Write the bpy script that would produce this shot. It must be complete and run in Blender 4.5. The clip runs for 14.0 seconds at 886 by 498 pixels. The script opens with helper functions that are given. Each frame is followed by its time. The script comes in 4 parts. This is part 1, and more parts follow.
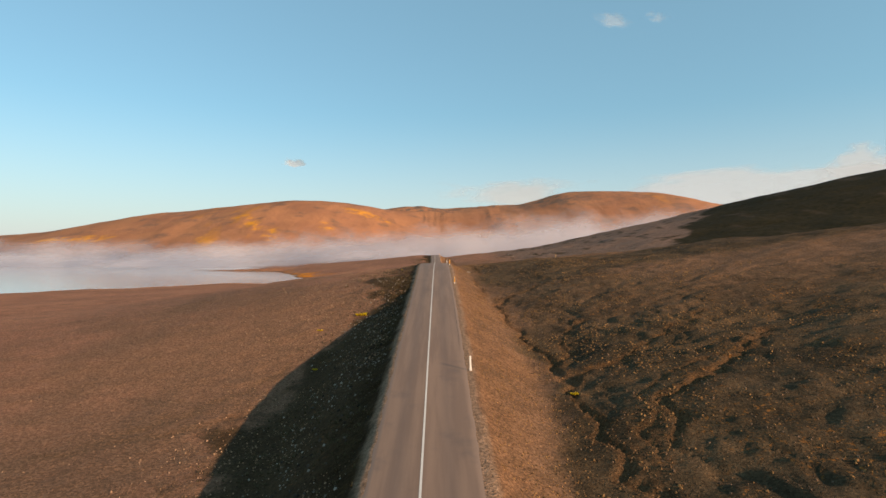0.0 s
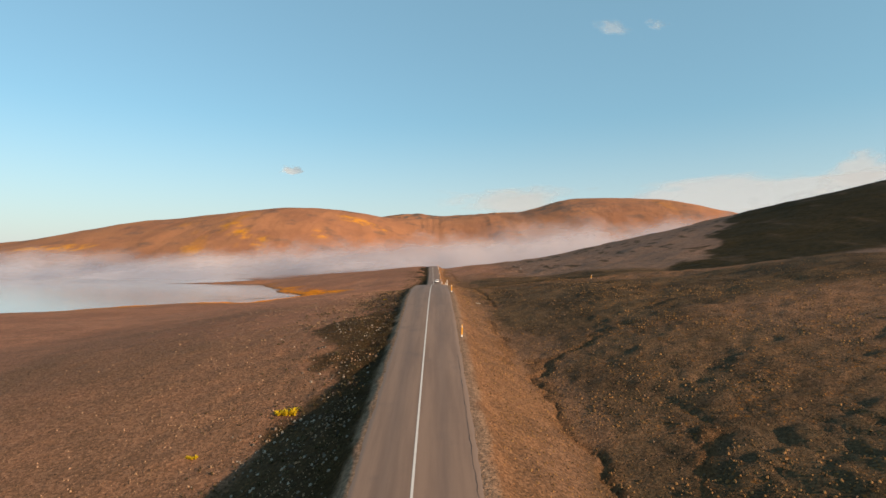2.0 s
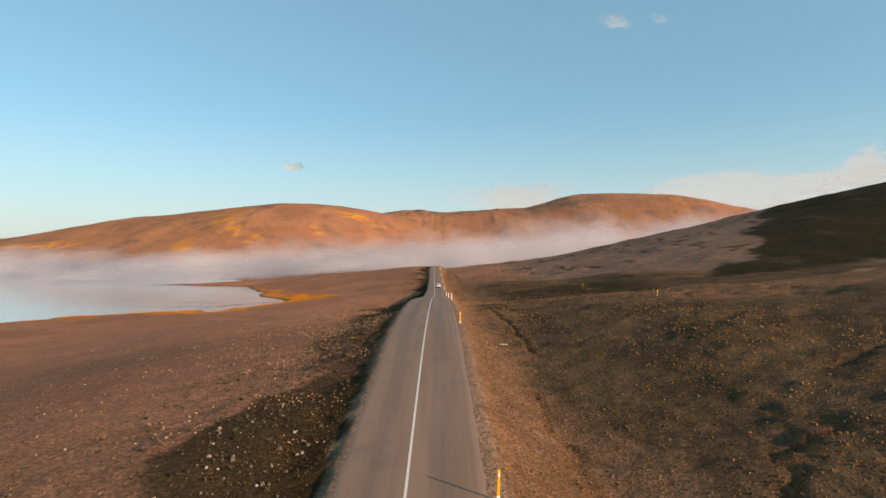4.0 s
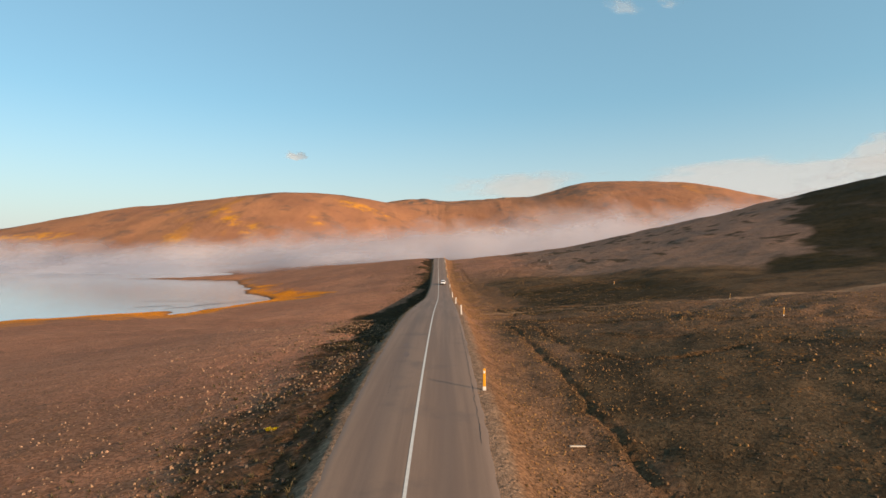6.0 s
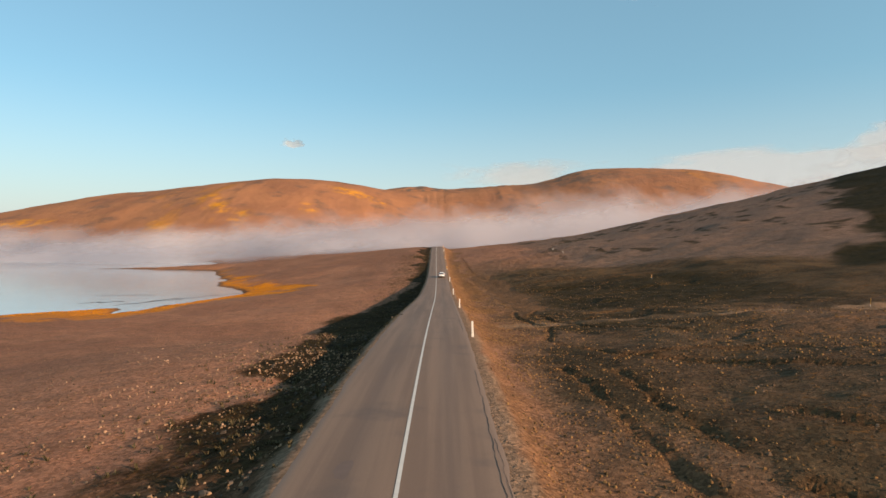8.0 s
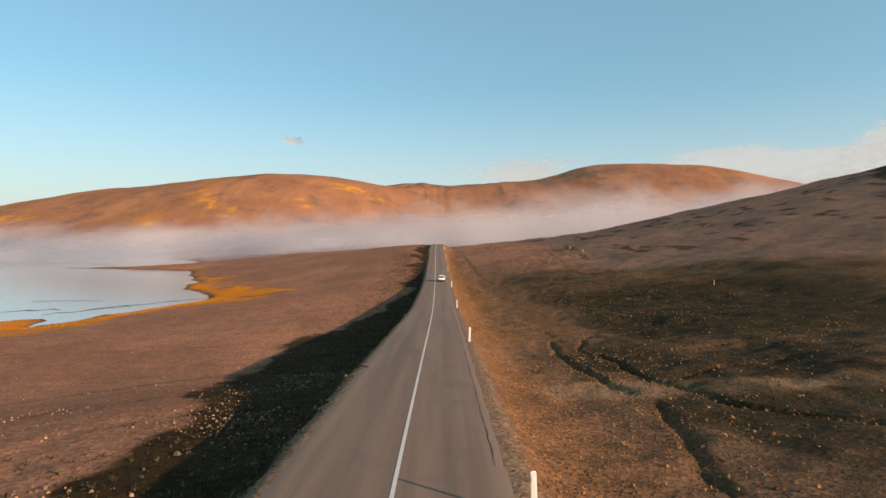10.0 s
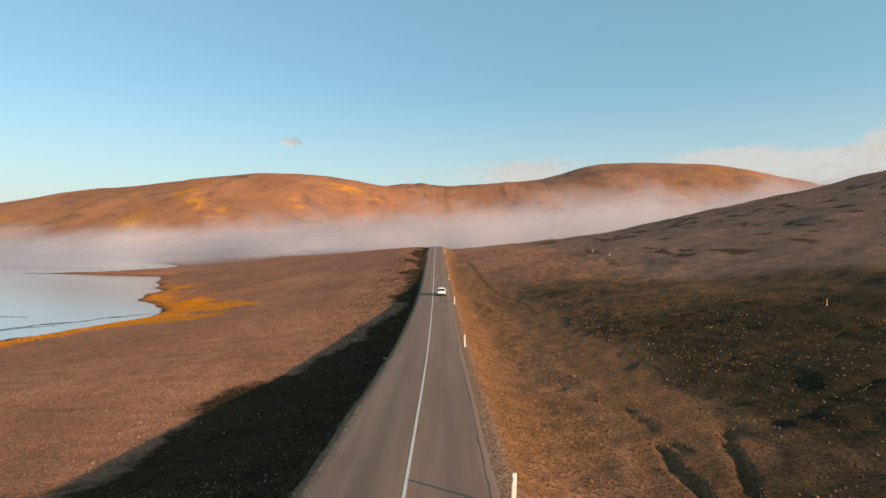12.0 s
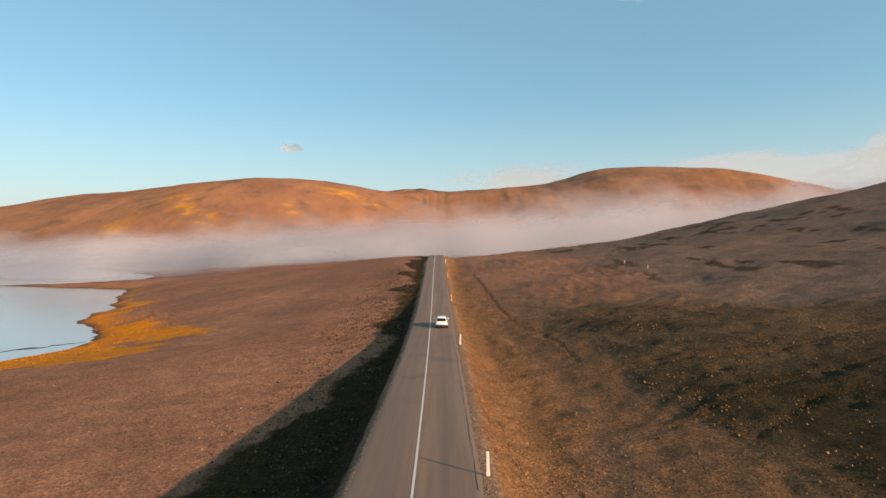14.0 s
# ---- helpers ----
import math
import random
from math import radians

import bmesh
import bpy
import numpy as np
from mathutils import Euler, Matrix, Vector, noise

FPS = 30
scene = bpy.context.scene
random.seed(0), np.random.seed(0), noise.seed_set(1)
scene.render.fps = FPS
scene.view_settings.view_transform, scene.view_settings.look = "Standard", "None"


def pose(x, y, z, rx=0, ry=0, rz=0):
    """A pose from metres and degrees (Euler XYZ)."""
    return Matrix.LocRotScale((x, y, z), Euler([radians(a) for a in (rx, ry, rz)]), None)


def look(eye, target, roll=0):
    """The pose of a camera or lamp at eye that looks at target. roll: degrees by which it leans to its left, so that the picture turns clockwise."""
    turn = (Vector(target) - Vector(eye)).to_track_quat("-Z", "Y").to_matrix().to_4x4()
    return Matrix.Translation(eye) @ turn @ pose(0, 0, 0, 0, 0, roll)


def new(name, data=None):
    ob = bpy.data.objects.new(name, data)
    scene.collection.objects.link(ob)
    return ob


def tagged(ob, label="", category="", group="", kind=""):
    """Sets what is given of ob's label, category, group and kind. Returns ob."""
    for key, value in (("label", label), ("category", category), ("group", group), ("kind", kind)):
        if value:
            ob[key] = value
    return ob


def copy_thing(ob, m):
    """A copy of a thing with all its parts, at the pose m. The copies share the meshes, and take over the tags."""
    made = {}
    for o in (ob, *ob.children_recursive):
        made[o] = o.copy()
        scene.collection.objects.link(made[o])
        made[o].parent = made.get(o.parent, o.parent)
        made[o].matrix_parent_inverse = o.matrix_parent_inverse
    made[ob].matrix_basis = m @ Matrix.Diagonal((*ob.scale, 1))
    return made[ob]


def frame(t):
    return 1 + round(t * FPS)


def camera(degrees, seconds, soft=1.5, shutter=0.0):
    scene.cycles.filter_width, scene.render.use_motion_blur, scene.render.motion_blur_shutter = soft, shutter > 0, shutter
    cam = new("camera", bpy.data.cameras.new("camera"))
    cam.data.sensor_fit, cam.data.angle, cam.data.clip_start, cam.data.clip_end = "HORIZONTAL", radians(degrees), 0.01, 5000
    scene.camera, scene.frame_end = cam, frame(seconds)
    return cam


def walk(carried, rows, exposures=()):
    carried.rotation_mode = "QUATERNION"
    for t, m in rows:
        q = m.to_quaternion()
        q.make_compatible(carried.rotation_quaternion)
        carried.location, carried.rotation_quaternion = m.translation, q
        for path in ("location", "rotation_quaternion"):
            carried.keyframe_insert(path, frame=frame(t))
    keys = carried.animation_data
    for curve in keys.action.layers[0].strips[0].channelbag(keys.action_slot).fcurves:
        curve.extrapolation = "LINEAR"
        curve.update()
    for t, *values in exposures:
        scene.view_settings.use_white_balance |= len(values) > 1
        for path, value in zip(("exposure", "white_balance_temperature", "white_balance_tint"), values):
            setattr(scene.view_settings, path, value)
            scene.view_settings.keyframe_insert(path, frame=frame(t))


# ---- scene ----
cam = camera(77.2, 14.0)
METRES, EYE, TILT, LEAN, TURN = 240.0, 20.0, 0.0, 0.0, -0.5
ROWS = [
    (0, 0, 0, 0, 0, 0, 0),
    (0.5, -0.0002, 0.044, 0.0036, -0.06, 0.89, -0.03),
    (1, -0.0002, 0.0877, 0.0064, -0.12, 0.92, 0),
    (1.5, -0.0006, 0.1311, 0.0083, -0.14, 0.81, 0),
    (2, -0.00041, 0.1741, 0.0105, -0.13, 0.79, 0.02),
    (2.5, -0.00031, 0.2165, 0.0126, -0.14, 0.74, 0.05),
    (3, -0.00031, 0.2589, 0.0142, -0.13, 0.69, 0.05),
    (5.5, -0.00165, 0.4319, 0.0215, 0.53, -0.3, 0.12),
    (6, -0.00195, 0.467, 0.0214, 0.56, -0.62, 0.18),
    (6.5, -0.00207, 0.501, 0.0207, 0.58, -1.01, 0.18),
    (7, -0.0027, 0.5349, 0.0195, 0.52, -1.23, 0.13),
    (7.5, -0.00312, 0.5683, 0.0179, 0.45, -1.48, 0.08),
    (8, -0.00354, 0.6017, 0.0161, 0.4, -1.73, 0.05),
    (10.5, -0.00455, 0.7716, 0.0111, 0.45, -1.94, -0.02),
    (11, -0.00501, 0.8053, 0.0106, 0.44, -1.89, 0.01),
    (11.5, -0.00531, 0.8384, 0.0102, 0.44, -1.82, 0.01),
    (12, -0.00561, 0.8713, 0.0101, 0.42, -1.77, 0.04),
    (12.5, -0.00581, 0.9036, 0.0101, 0.44, -1.66, 0.08),
    (13, -0.00611, 0.9359, 0.0105, 0.44, -1.51, 0.11),
    (13.5, -0.00631, 0.9677, 0.0108, 0.46, -1.33, 0.11),
    (14, -0.00651, 0.9991, 0.0116, 0.5, -1.13, 0.14),
]
EXPOSURE = 0.55
walk(cam, [(t, pose(0, 0, EYE, TILT, LEAN, TURN) @ pose(METRES * x, METRES * y, METRES * z, 90 + pitch, roll, yaw)) for t, x, y, z, yaw, pitch, roll in ROWS], [(0.0, EXPOSURE), (14.0, EXPOSURE)])

# ---- light ----
SUN_HIGH, SUN_AZ = 16.5, 124.0          # degrees up; compass bearing, 0 = along the road, 90 = to its right
world = bpy.data.worlds.new("sky")
scene.world = world
world.use_nodes = True
wn, wl = world.node_tree.nodes, world.node_tree.links
wn.clear()
w_out = wn.new("ShaderNodeOutputWorld")
w_bg = wn.new("ShaderNodeBackground")
w_sky = wn.new("ShaderNodeTexSky")
w_sky.sky_type = 'NISHITA'
w_sky.sun_disc = False
w_sky.sun_elevation = radians(SUN_HIGH)
w_sky.sun_rotation = radians(SUN_AZ)
w_sky.altitude = 300
w_sky.air_density, w_sky.dust_density, w_sky.ozone_density = 1.0, 0.9, 2.0
w_bg.inputs["Strength"].default_value = 0.110
w_tint = wn.new("ShaderNodeMix")
w_tint.data_type, w_tint.blend_type = 'RGBA', 'MULTIPLY'
w_tint.inputs[0].default_value = 1.0
w_tint.inputs[7].default_value = (0.80, 1.01, 0.97, 1.0)
wl.new(w_sky.outputs[0], w_tint.inputs[6])
w_haze = wn.new("ShaderNodeMix")          # thin high veil that evens the sky out
w_haze.data_type = 'RGBA'
w_haze.inputs[0].default_value = 0.34
w_haze.inputs[7].default_value = (2.45, 4.25, 5.05, 1.0)
wl.new(w_tint.outputs[2], w_haze.inputs[6])
wl.new(w_haze.outputs[2], w_bg.inputs["Color"])
wl.new(w_bg.outputs[0], w_out.inputs["Surface"])

sun_data = bpy.data.lights.new("sun", 'SUN')
sun_data.energy, sun_data.angle, sun_data.color = 5.0, radians(0.6), (1.0, 0.685, 0.455)
sun = new("sun", sun_data)
_a, _e = radians(SUN_AZ), radians(SUN_HIGH)
sun_way = Vector((math.sin(_a) * math.cos(_e), math.cos(_a) * math.cos(_e), math.sin(_e)))
sun.matrix_world = look(sun_way * 300, (0, 0, 0))


# ---- material helpers ----
class Mat:
    """A small builder of node materials."""

    def __init__(self, name, rough=0.8, metal=0.0):
        self.m = bpy.data.materials.new(name)
        self.m.use_nodes = True
        self.n, self.l = self.m.node_tree.nodes, self.m.node_tree.links
        self.b = self.n["Principled BSDF"]
        self.b.inputs["Roughness"].default_value = rough
        self.b.inputs["Metallic"].default_value = metal
        self.b.inputs["Specular IOR Level"].default_value = 0.3 if rough < 0.88 else 0.04

    def node(self, kind, **props):
        nd = self.n.new(kind)
        for k, v in props.items():
            setattr(nd, k, v)
        return nd

    def pos(self):
        return self.node("ShaderNodeNewGeometry").outputs["Position"]

    def attr(self, name):
        return self.node("ShaderNodeAttribute", attribute_name=name).outputs["Fac"]

    def torn(self, name, scale=0.9, reach=0.9, lo=0.22, hi=0.78):
        """A mask whose edge is frayed by fine noise."""
        n = self.math('SUBTRACT', self.noise(scale, 6, 0.72), 0.5)
        return self.ramp(self.math('ADD', self.attr(name), self.math('MULTIPLY', n, reach)), lo, hi)

    def noise(self, scale, detail=4.0, rough=0.55, vec=None, stretch=None, lo=None, hi=None):
        v = vec or self.pos()
        if stretch:
            mp = self.node("ShaderNodeMapping")
            mp.inputs["Scale"].default_value = stretch
            self.l.new(v, mp.inputs["Vector"])
            v = mp.outputs[0]
        t = self.node("ShaderNodeTexNoise")
        t.inputs["Scale"].default_value, t.inputs["Detail"].default_value, t.inputs["Roughness"].default_value = scale, detail, rough
        self.l.new(v, t.inputs["Vector"])
        out = t.outputs["Fac"]
        return out if lo is None else self.ramp(out, lo, hi)

    def ramp(self, f, lo, hi, a=0.0, b=1.0):
        r = self.node("ShaderNodeMapRange", interpolation_type='SMOOTHSTEP')
        for i, v in ((1, lo), (2, hi), (3, a), (4, b)):
            r.inputs[i].default_value = v
        self.l.new(f, r.inputs[0])
        return r.outputs[0]

    def node_value(self, color):
        r = self.node("ShaderNodeSeparateColor")
        self.l.new(color, r.inputs[0])
        return r.outputs[0]

    def math(self, op, a, b):
        r = self.node("ShaderNodeMath", operation=op)
        for i, v in enumerate((a, b)):
            if isinstance(v, (int, float)):
                r.inputs[i].default_value = v
            else:
                self.l.new(v, r.inputs[i])
        return r.outputs[0]

    def mix(self, f, a, b, mode='MIX'):
        r = self.node("ShaderNodeMix", data_type='RGBA', blend_type=mode)
        for i, v in ((0, f), (6, a), (7, b)):
            if isinstance(v, (int, float)):
                r.inputs[i].default_value = v
            elif isinstance(v, tuple):
                r.inputs[i].default_value = (*v, 1.0)
            else:
                self.l.new(v, r.inputs[i])
        return r.outputs[2]

    def color(self, c):
        if isinstance(c, tuple):
            self.b.inputs["Base Color"].default_value = (*c, 1.0)
        else:
            self.l.new(c, self.b.inputs["Base Color"])
        return self

    def bump(self, f, dist=0.05, strength=1.0, under=None):
        r = self.node("ShaderNodeBump")
        r.inputs["Strength"].default_value, r.inputs["Distance"].default_value = strength, dist
        self.l.new(f, r.inputs["Height"])
        self.l.new(r.outputs[0], self.b.inputs["Normal"])
        if under:
            low = self.node("ShaderNodeBump")
            low.inputs["Strength"].default_value, low.inputs["Distance"].default_value = 1.0, under[1]
            self.l.new(under[0], low.inputs["Height"])
            self.l.new(low.outputs[0], r.inputs["Normal"])
        return self


def plain(name, color, rough=0.6, metal=0.0, vary=0.15, scale=20.0):
    """A paint or plastic with slight unevenness."""
    k = Mat(name, rough, metal)
    dark = tuple(c * (1 - vary) for c in color)
    k.color(k.mix(k.noise(scale), dark, color))
    return k.m


# ---- the lie of the land ----
def hash2(ix, iy, seed):
    h = (ix.astype(np.int64) * 374761393 + iy.astype(np.int64) * 668265263 + seed * 1442695041) & 0x7FFFFFFF
    h = ((h ^ (h >> 13)) * 1274126177) & 0x7FFFFFFF
    return ((h ^ (h >> 16)) & 0xFFFF) / 65535.0


def vnoise(x, y, seed=0):
    """Value noise, -1 to 1."""
    ix, iy = np.floor(x), np.floor(y)
    fx, fy = x - ix, y - iy
    fx, fy = fx * fx * fx * (fx * (6 * fx - 15) + 10), fy * fy * fy * (fy * (6 * fy - 15) + 10)
    a, b = hash2(ix, iy, seed), hash2(ix + 1, iy, seed)
    c, d = hash2(ix, iy + 1, seed), hash2(ix + 1, iy + 1, seed)
    return 2 * ((a * (1 - fx) + b * fx) * (1 - fy) + (c * (1 - fx) + d * fx) * fy) - 1


def fbm(x, y, octaves=4, seed=0, gain=0.5):
    s, amp = 0.0, 1.0
    for k in range(octaves):
        ca, sa = math.cos(0.7 * k), math.sin(0.7 * k)
        s = s + amp * vnoise((x * ca - y * sa) * 2 ** k, (x * sa + y * ca) * 2 ** k, seed + 17 * k)
        amp *= gain
    return s


def ridged(x, y, octaves=3, seed=0):
    s, amp = 0.0, 1.0
    for k in range(octaves):
        s = s + amp * (1 - np.abs(vnoise(x * 2 ** k, y * 2 ** k, seed + 31 * k)) * 2)
        amp *= 0.5
    return s


def smooth(v, lo, hi):
    t = np.clip((v - lo) / (hi - lo), 0, 1)
    return t * t * (3 - 2 * t)


def curve(v, ks, vs):
    """A soft line through a few heights."""
    v = np.asarray(v, dtype=float)
    ks, vs = np.array(ks, float), np.array(vs, float)
    m = np.gradient(vs, ks)
    i = np.clip(np.searchsorted(ks, v) - 1, 0, len(ks) - 2)
    h = ks[i + 1] - ks[i]
    t = np.clip((v - ks[i]) / h, 0, 1)
    return (vs[i] * (2 * t ** 3 - 3 * t ** 2 + 1) + m[i] * h * (t ** 3 - 2 * t ** 2 + t)
            + vs[i + 1] * (3 * t ** 2 - 2 * t ** 3) + m[i + 1] * h * (t ** 3 - t ** 2))


ROAD_Y = (-300, -60, 0, 31, 63, 100, 140, 165, 190, 215, 240, 265, 300, 340, 400, 450, 500, 600, 900)
ROAD_Z = (2, 3, 4.5, 6.4, 9.9, 13.3, 15.8, 15.8, 15.0, 13.4, 11.6, 10.0, 9.2, 9.4, 11.8, 14.2, 14.6, 10, 6)


def road_z(y):
    return curve(y, ROAD_Y, ROAD_Z)


def left_half(y):
    """How far the asphalt and its shoulder reach to the left of the centre line."""
    return curve(y, (-300, 60, 110, 150, 240, 285, 600), (3.5, 3.5, 3.6, 4.1, 4.1, 3.4, 3.35))


def road_x(y):
    return -1.0 - 1.9 * smooth(np.asarray(y, float), 240, 500)


SHORE = ((-900, 150), (-260, 200), (-187, 246), (-157, 270), (-137, 297), (-116, 314), (-104, 318), (-97, 310), (-88, 330),
         (-76, 354), (-77, 364), (-87, 374), (-101, 393), (-107, 424), (-120, 446), (-133, 470), (-141, 492), (-180, 500), (-232, 510),
         (-180, 516), (-150, 530), (-190, 600), (-300, 680), (-900, 700))


def shore_distance(x, y):
    """Metres from the lake's edge: plus on land, minus in the water."""
    best = np.full(x.shape, 1e9)
    inside = np.zeros(x.shape, bool)
    n = len(SHORE)
    for k in range(n):
        (x0, y0), (x1, y1) = SHORE[k], SHORE[(k + 1) % n]
        dx, dy = x1 - x0, y1 - y0
        t = np.clip(((x - x0) * dx + (y - y0) * dy) / (dx * dx + dy * dy), 0, 1)
        best = np.minimum(best, np.hypot(x - x0 - t * dx, y - y0 - t * dy))
        if dy:
            inside ^= ((y0 > y) != (y1 > y)) & (x < x0 + (y - y0) * dx / dy)
    return np.where(inside, -best, best)


def hills(x, y):
    """The far hills: a long rounded one, a saddle and a higher one with a knob."""
    top = curve(x / 1.28, (-1400, -800, -640, -540, -450, -330, -210, -130, -70, 20, 100, 150, 205, 310, 390, 450, 560, 800, 1500),
                (10, 24, 44, 58, 81, 99, 112, 108, 100, 104, 113, 120, 139, 144, 136, 118, 88, 70, 70))
    mid = curve(x, (-1500, -500, -200, 0, 250, 600, 1500), (1120, 1100, 1100, 1240, 1250, 1220, 1220))
    top = top + 1.6 * fbm(x / 60, y / 60, 4, 5)
    f = (y - mid)
    front = smooth(f, -400, 20) ** 0.8
    back = 1 - smooth(f, 60, 800)
    gully = ridged(x / 75 + 0.3 * fbm(y / 80, x / 80, 2, 3), y / 300, 3, 40) * 1.6 * smooth(f, -360, -200) * (1 - smooth(f, -80, 0))
    ridge = curve(x, (-600, -260, -140, 60, 190, 300, 500), (30, 100, 133, 134, 142, 146, 130)) + 2.0 * fbm(x / 45, y / 45, 3, 6)
    far = np.maximum(ridge * np.exp(-((y - 1580) / 150) ** 2) * smooth(x, -600, -200), 130 * np.exp(-((y - 1900) / 300) ** 2) * smooth(x, -900, 100))
    return np.maximum(top * np.minimum(front, back) + gully, far)


# gullies that rain has cut into the right-hand slope: half width, depth, and the way of each
GULLIES = (
    (0.8, 1.0, ((14.0, 105.4), (11.9, 105.2), (11.3, 100.5), (10.9, 94), (11.3, 87), (13.1, 75), (14.0, 67), (13.7, 59), (13.2, 53), (13.5, 44), (14, 30))),
    (0.5, 0.6, ((25, 114), (21, 111.7), (17, 107.6), (14, 105.4))),
    (0.45, 0.5, ((8.2, 125), (8.4, 116), (8.3, 107), (7.9, 101))),
    (0.5, 0.6, ((39, 81), (28, 71), (23, 66), (15, 60.5))),
    (0.9, 1.0, ((41, 69), (26, 53), (22, 50.6), (19.5, 49), (18.5, 42))),
    (0.45, 0.6, ((21.6, 85), (17.2, 78), (16.8, 70), (14, 66))),
    (0.5, 0.5, ((32, 61), (25, 58), (19.3, 52), (17, 45), (15, 38))),
    (0.5, 0.5, ((9.2, 183), (9.3, 168), (9.6, 160.5), (9.9, 156), (9.9, 151), (10.1, 145), (10.4, 136))),
    (0.45, 0.4, ((12.1, 181), (11.9, 172), (12.4, 166))),
    (0.6, 0.8, ((12.9, 163), (15.8, 158.5), (19.8, 156.4), (24, 157), (30, 160))),
    (0.5, 0.6, ((13, 209), (10.4, 196), (14, 187), (20, 181), (32, 171), (48, 165))),
    (0.45, 0.5, ((14, 186), (20, 186), (30, 182), (46, 180))),
    (0.45, 0.5, ((16.7, 170), (19, 166), (24, 164))),
    (0.6, 0.8, ((13, 241), (12.3, 235), (11.6, 230), (11.8, 222), (12.5, 212))),
    (0.7, 0.8, ((18, 243), (14.5, 234), (15, 230), (15.4, 226), (15, 218), (17, 208), (24, 196))),
    (0.6, 0.6, ((36, 224), (26, 221), (19, 217), (15, 214))),
    (0.5, 0.6, ((40, 236), (28, 233), (20, 229), (16, 226))),
    (0.5, 0.5, ((14, 250), (14.1, 240))),
    (0.5, 0.4, ((9.7, 410), (10.5, 378), (11.5, 346), (12.2, 331), (15.7, 322), (16.4, 303))),
    (0.5, 0.35, ((56, 307), (37, 300.5), (26, 300), (20, 300))),
    (0.5, 0.35, ((62, 298), (45, 295), (29, 289), (22, 285), (18, 282))),
    (0.6, 0.4, ((58, 292), (39, 287.5), (31, 286), (23, 278.6))),
    (0.6, 0.5, ((60, 277), (45, 272), (32, 267), (26, 262))),
    (0.35, 0.35, ((-34, 47), (-25, 54), (-20.6, 58), (-18.7, 62.6), (-17.6, 66.3))),
    (0.3, 0.3, ((-32, 50), (-24.3, 60.8), (-21.9, 65.6), (-19.4, 72))),
    (0.35, 0.35, ((-40, 224), (-32.8, 238), (-28.4, 246), (-23, 252), (-19, 262))),
    (0.3, 0.35, ((-30, 214), (-21.9, 226), (-21.8, 234), (-22, 243), (-20, 254))),
    (0.22, 0.25, ((-6.6, 132), (-5.9, 140.7), (-5.4, 144.6), (-5.5, 152))),
    (0.22, 0.25, ((-8.0, 134), (-7.3, 142.2), (-6.3, 146.7), (-6.2, 153))),
)


def line_distance(x, y, pts):
    best = np.full(x.shape, 1e9)
    for (x0, y0), (x1, y1) in zip(pts, pts[1:]):
        dx, dy = x1 - x0, y1 - y0
        t = np.clip(((x - x0) * dx + (y - y0) * dy) / (dx * dx + dy * dy), 0, 1)
        best = np.minimum(best, np.hypot(x - x0 - t * dx, y - y0 - t * dy))
    return best


def carve(x, y):
    """Depth of the gullies, and how near each place is to one."""
    depth, near = np.zeros(x.shape), np.zeros(x.shape)
    sel = (x > -42) & (x < 80) & (y > 20) & (y < 430)
    px, py = x[sel], y[sel]
    first = 1 - smooth(py, 112, 128)
    wild = 0.24 + 0.6 * first
    px, py = px + wild * fbm(px / 3.2, py / 3.2, 3, 51, 0.6), py + wild * fbm(px / 3.2 + 7, py / 3.2, 3, 52, 0.6)
    dep, nr = np.zeros(px.shape), np.zeros(px.shape)
    width = 1 + 0.35 * fbm(px / 9, py / 9, 2, 53)
    for w, h, pts in GULLIES:
        w, h = np.maximum(0.52 * w, 0.33), 0.48 * h * (0.9 + 0.25 * vnoise(px / 4, py / 4, 56)) * (1.05 - 0.15 * smooth(py, 190, 205) - 0.25 * first)
        dist = line_distance(px, py, pts) / width
        dep = np.maximum(dep, h * (1 - smooth(dist, 0.25 * w, 1.3 * w)) - 0.22 * h * np.exp(-((dist - 1.9 * w) / (0.6 * w)) ** 2))
        nr = np.maximum(nr, 1 - smooth(dist, w, 3.2 * w))
    depth[sel], near[sel] = dep, nr
    return depth, near


WASH = ((13, 330), (16, 301), (16.2, 290), (17.3, 277), (17.4, 262), (16.3, 249), (15.2, 242), (13.5, 233))
TRAIL = ((9, 214), (30, 210), (50, 209), (78, 216), (120, 234))


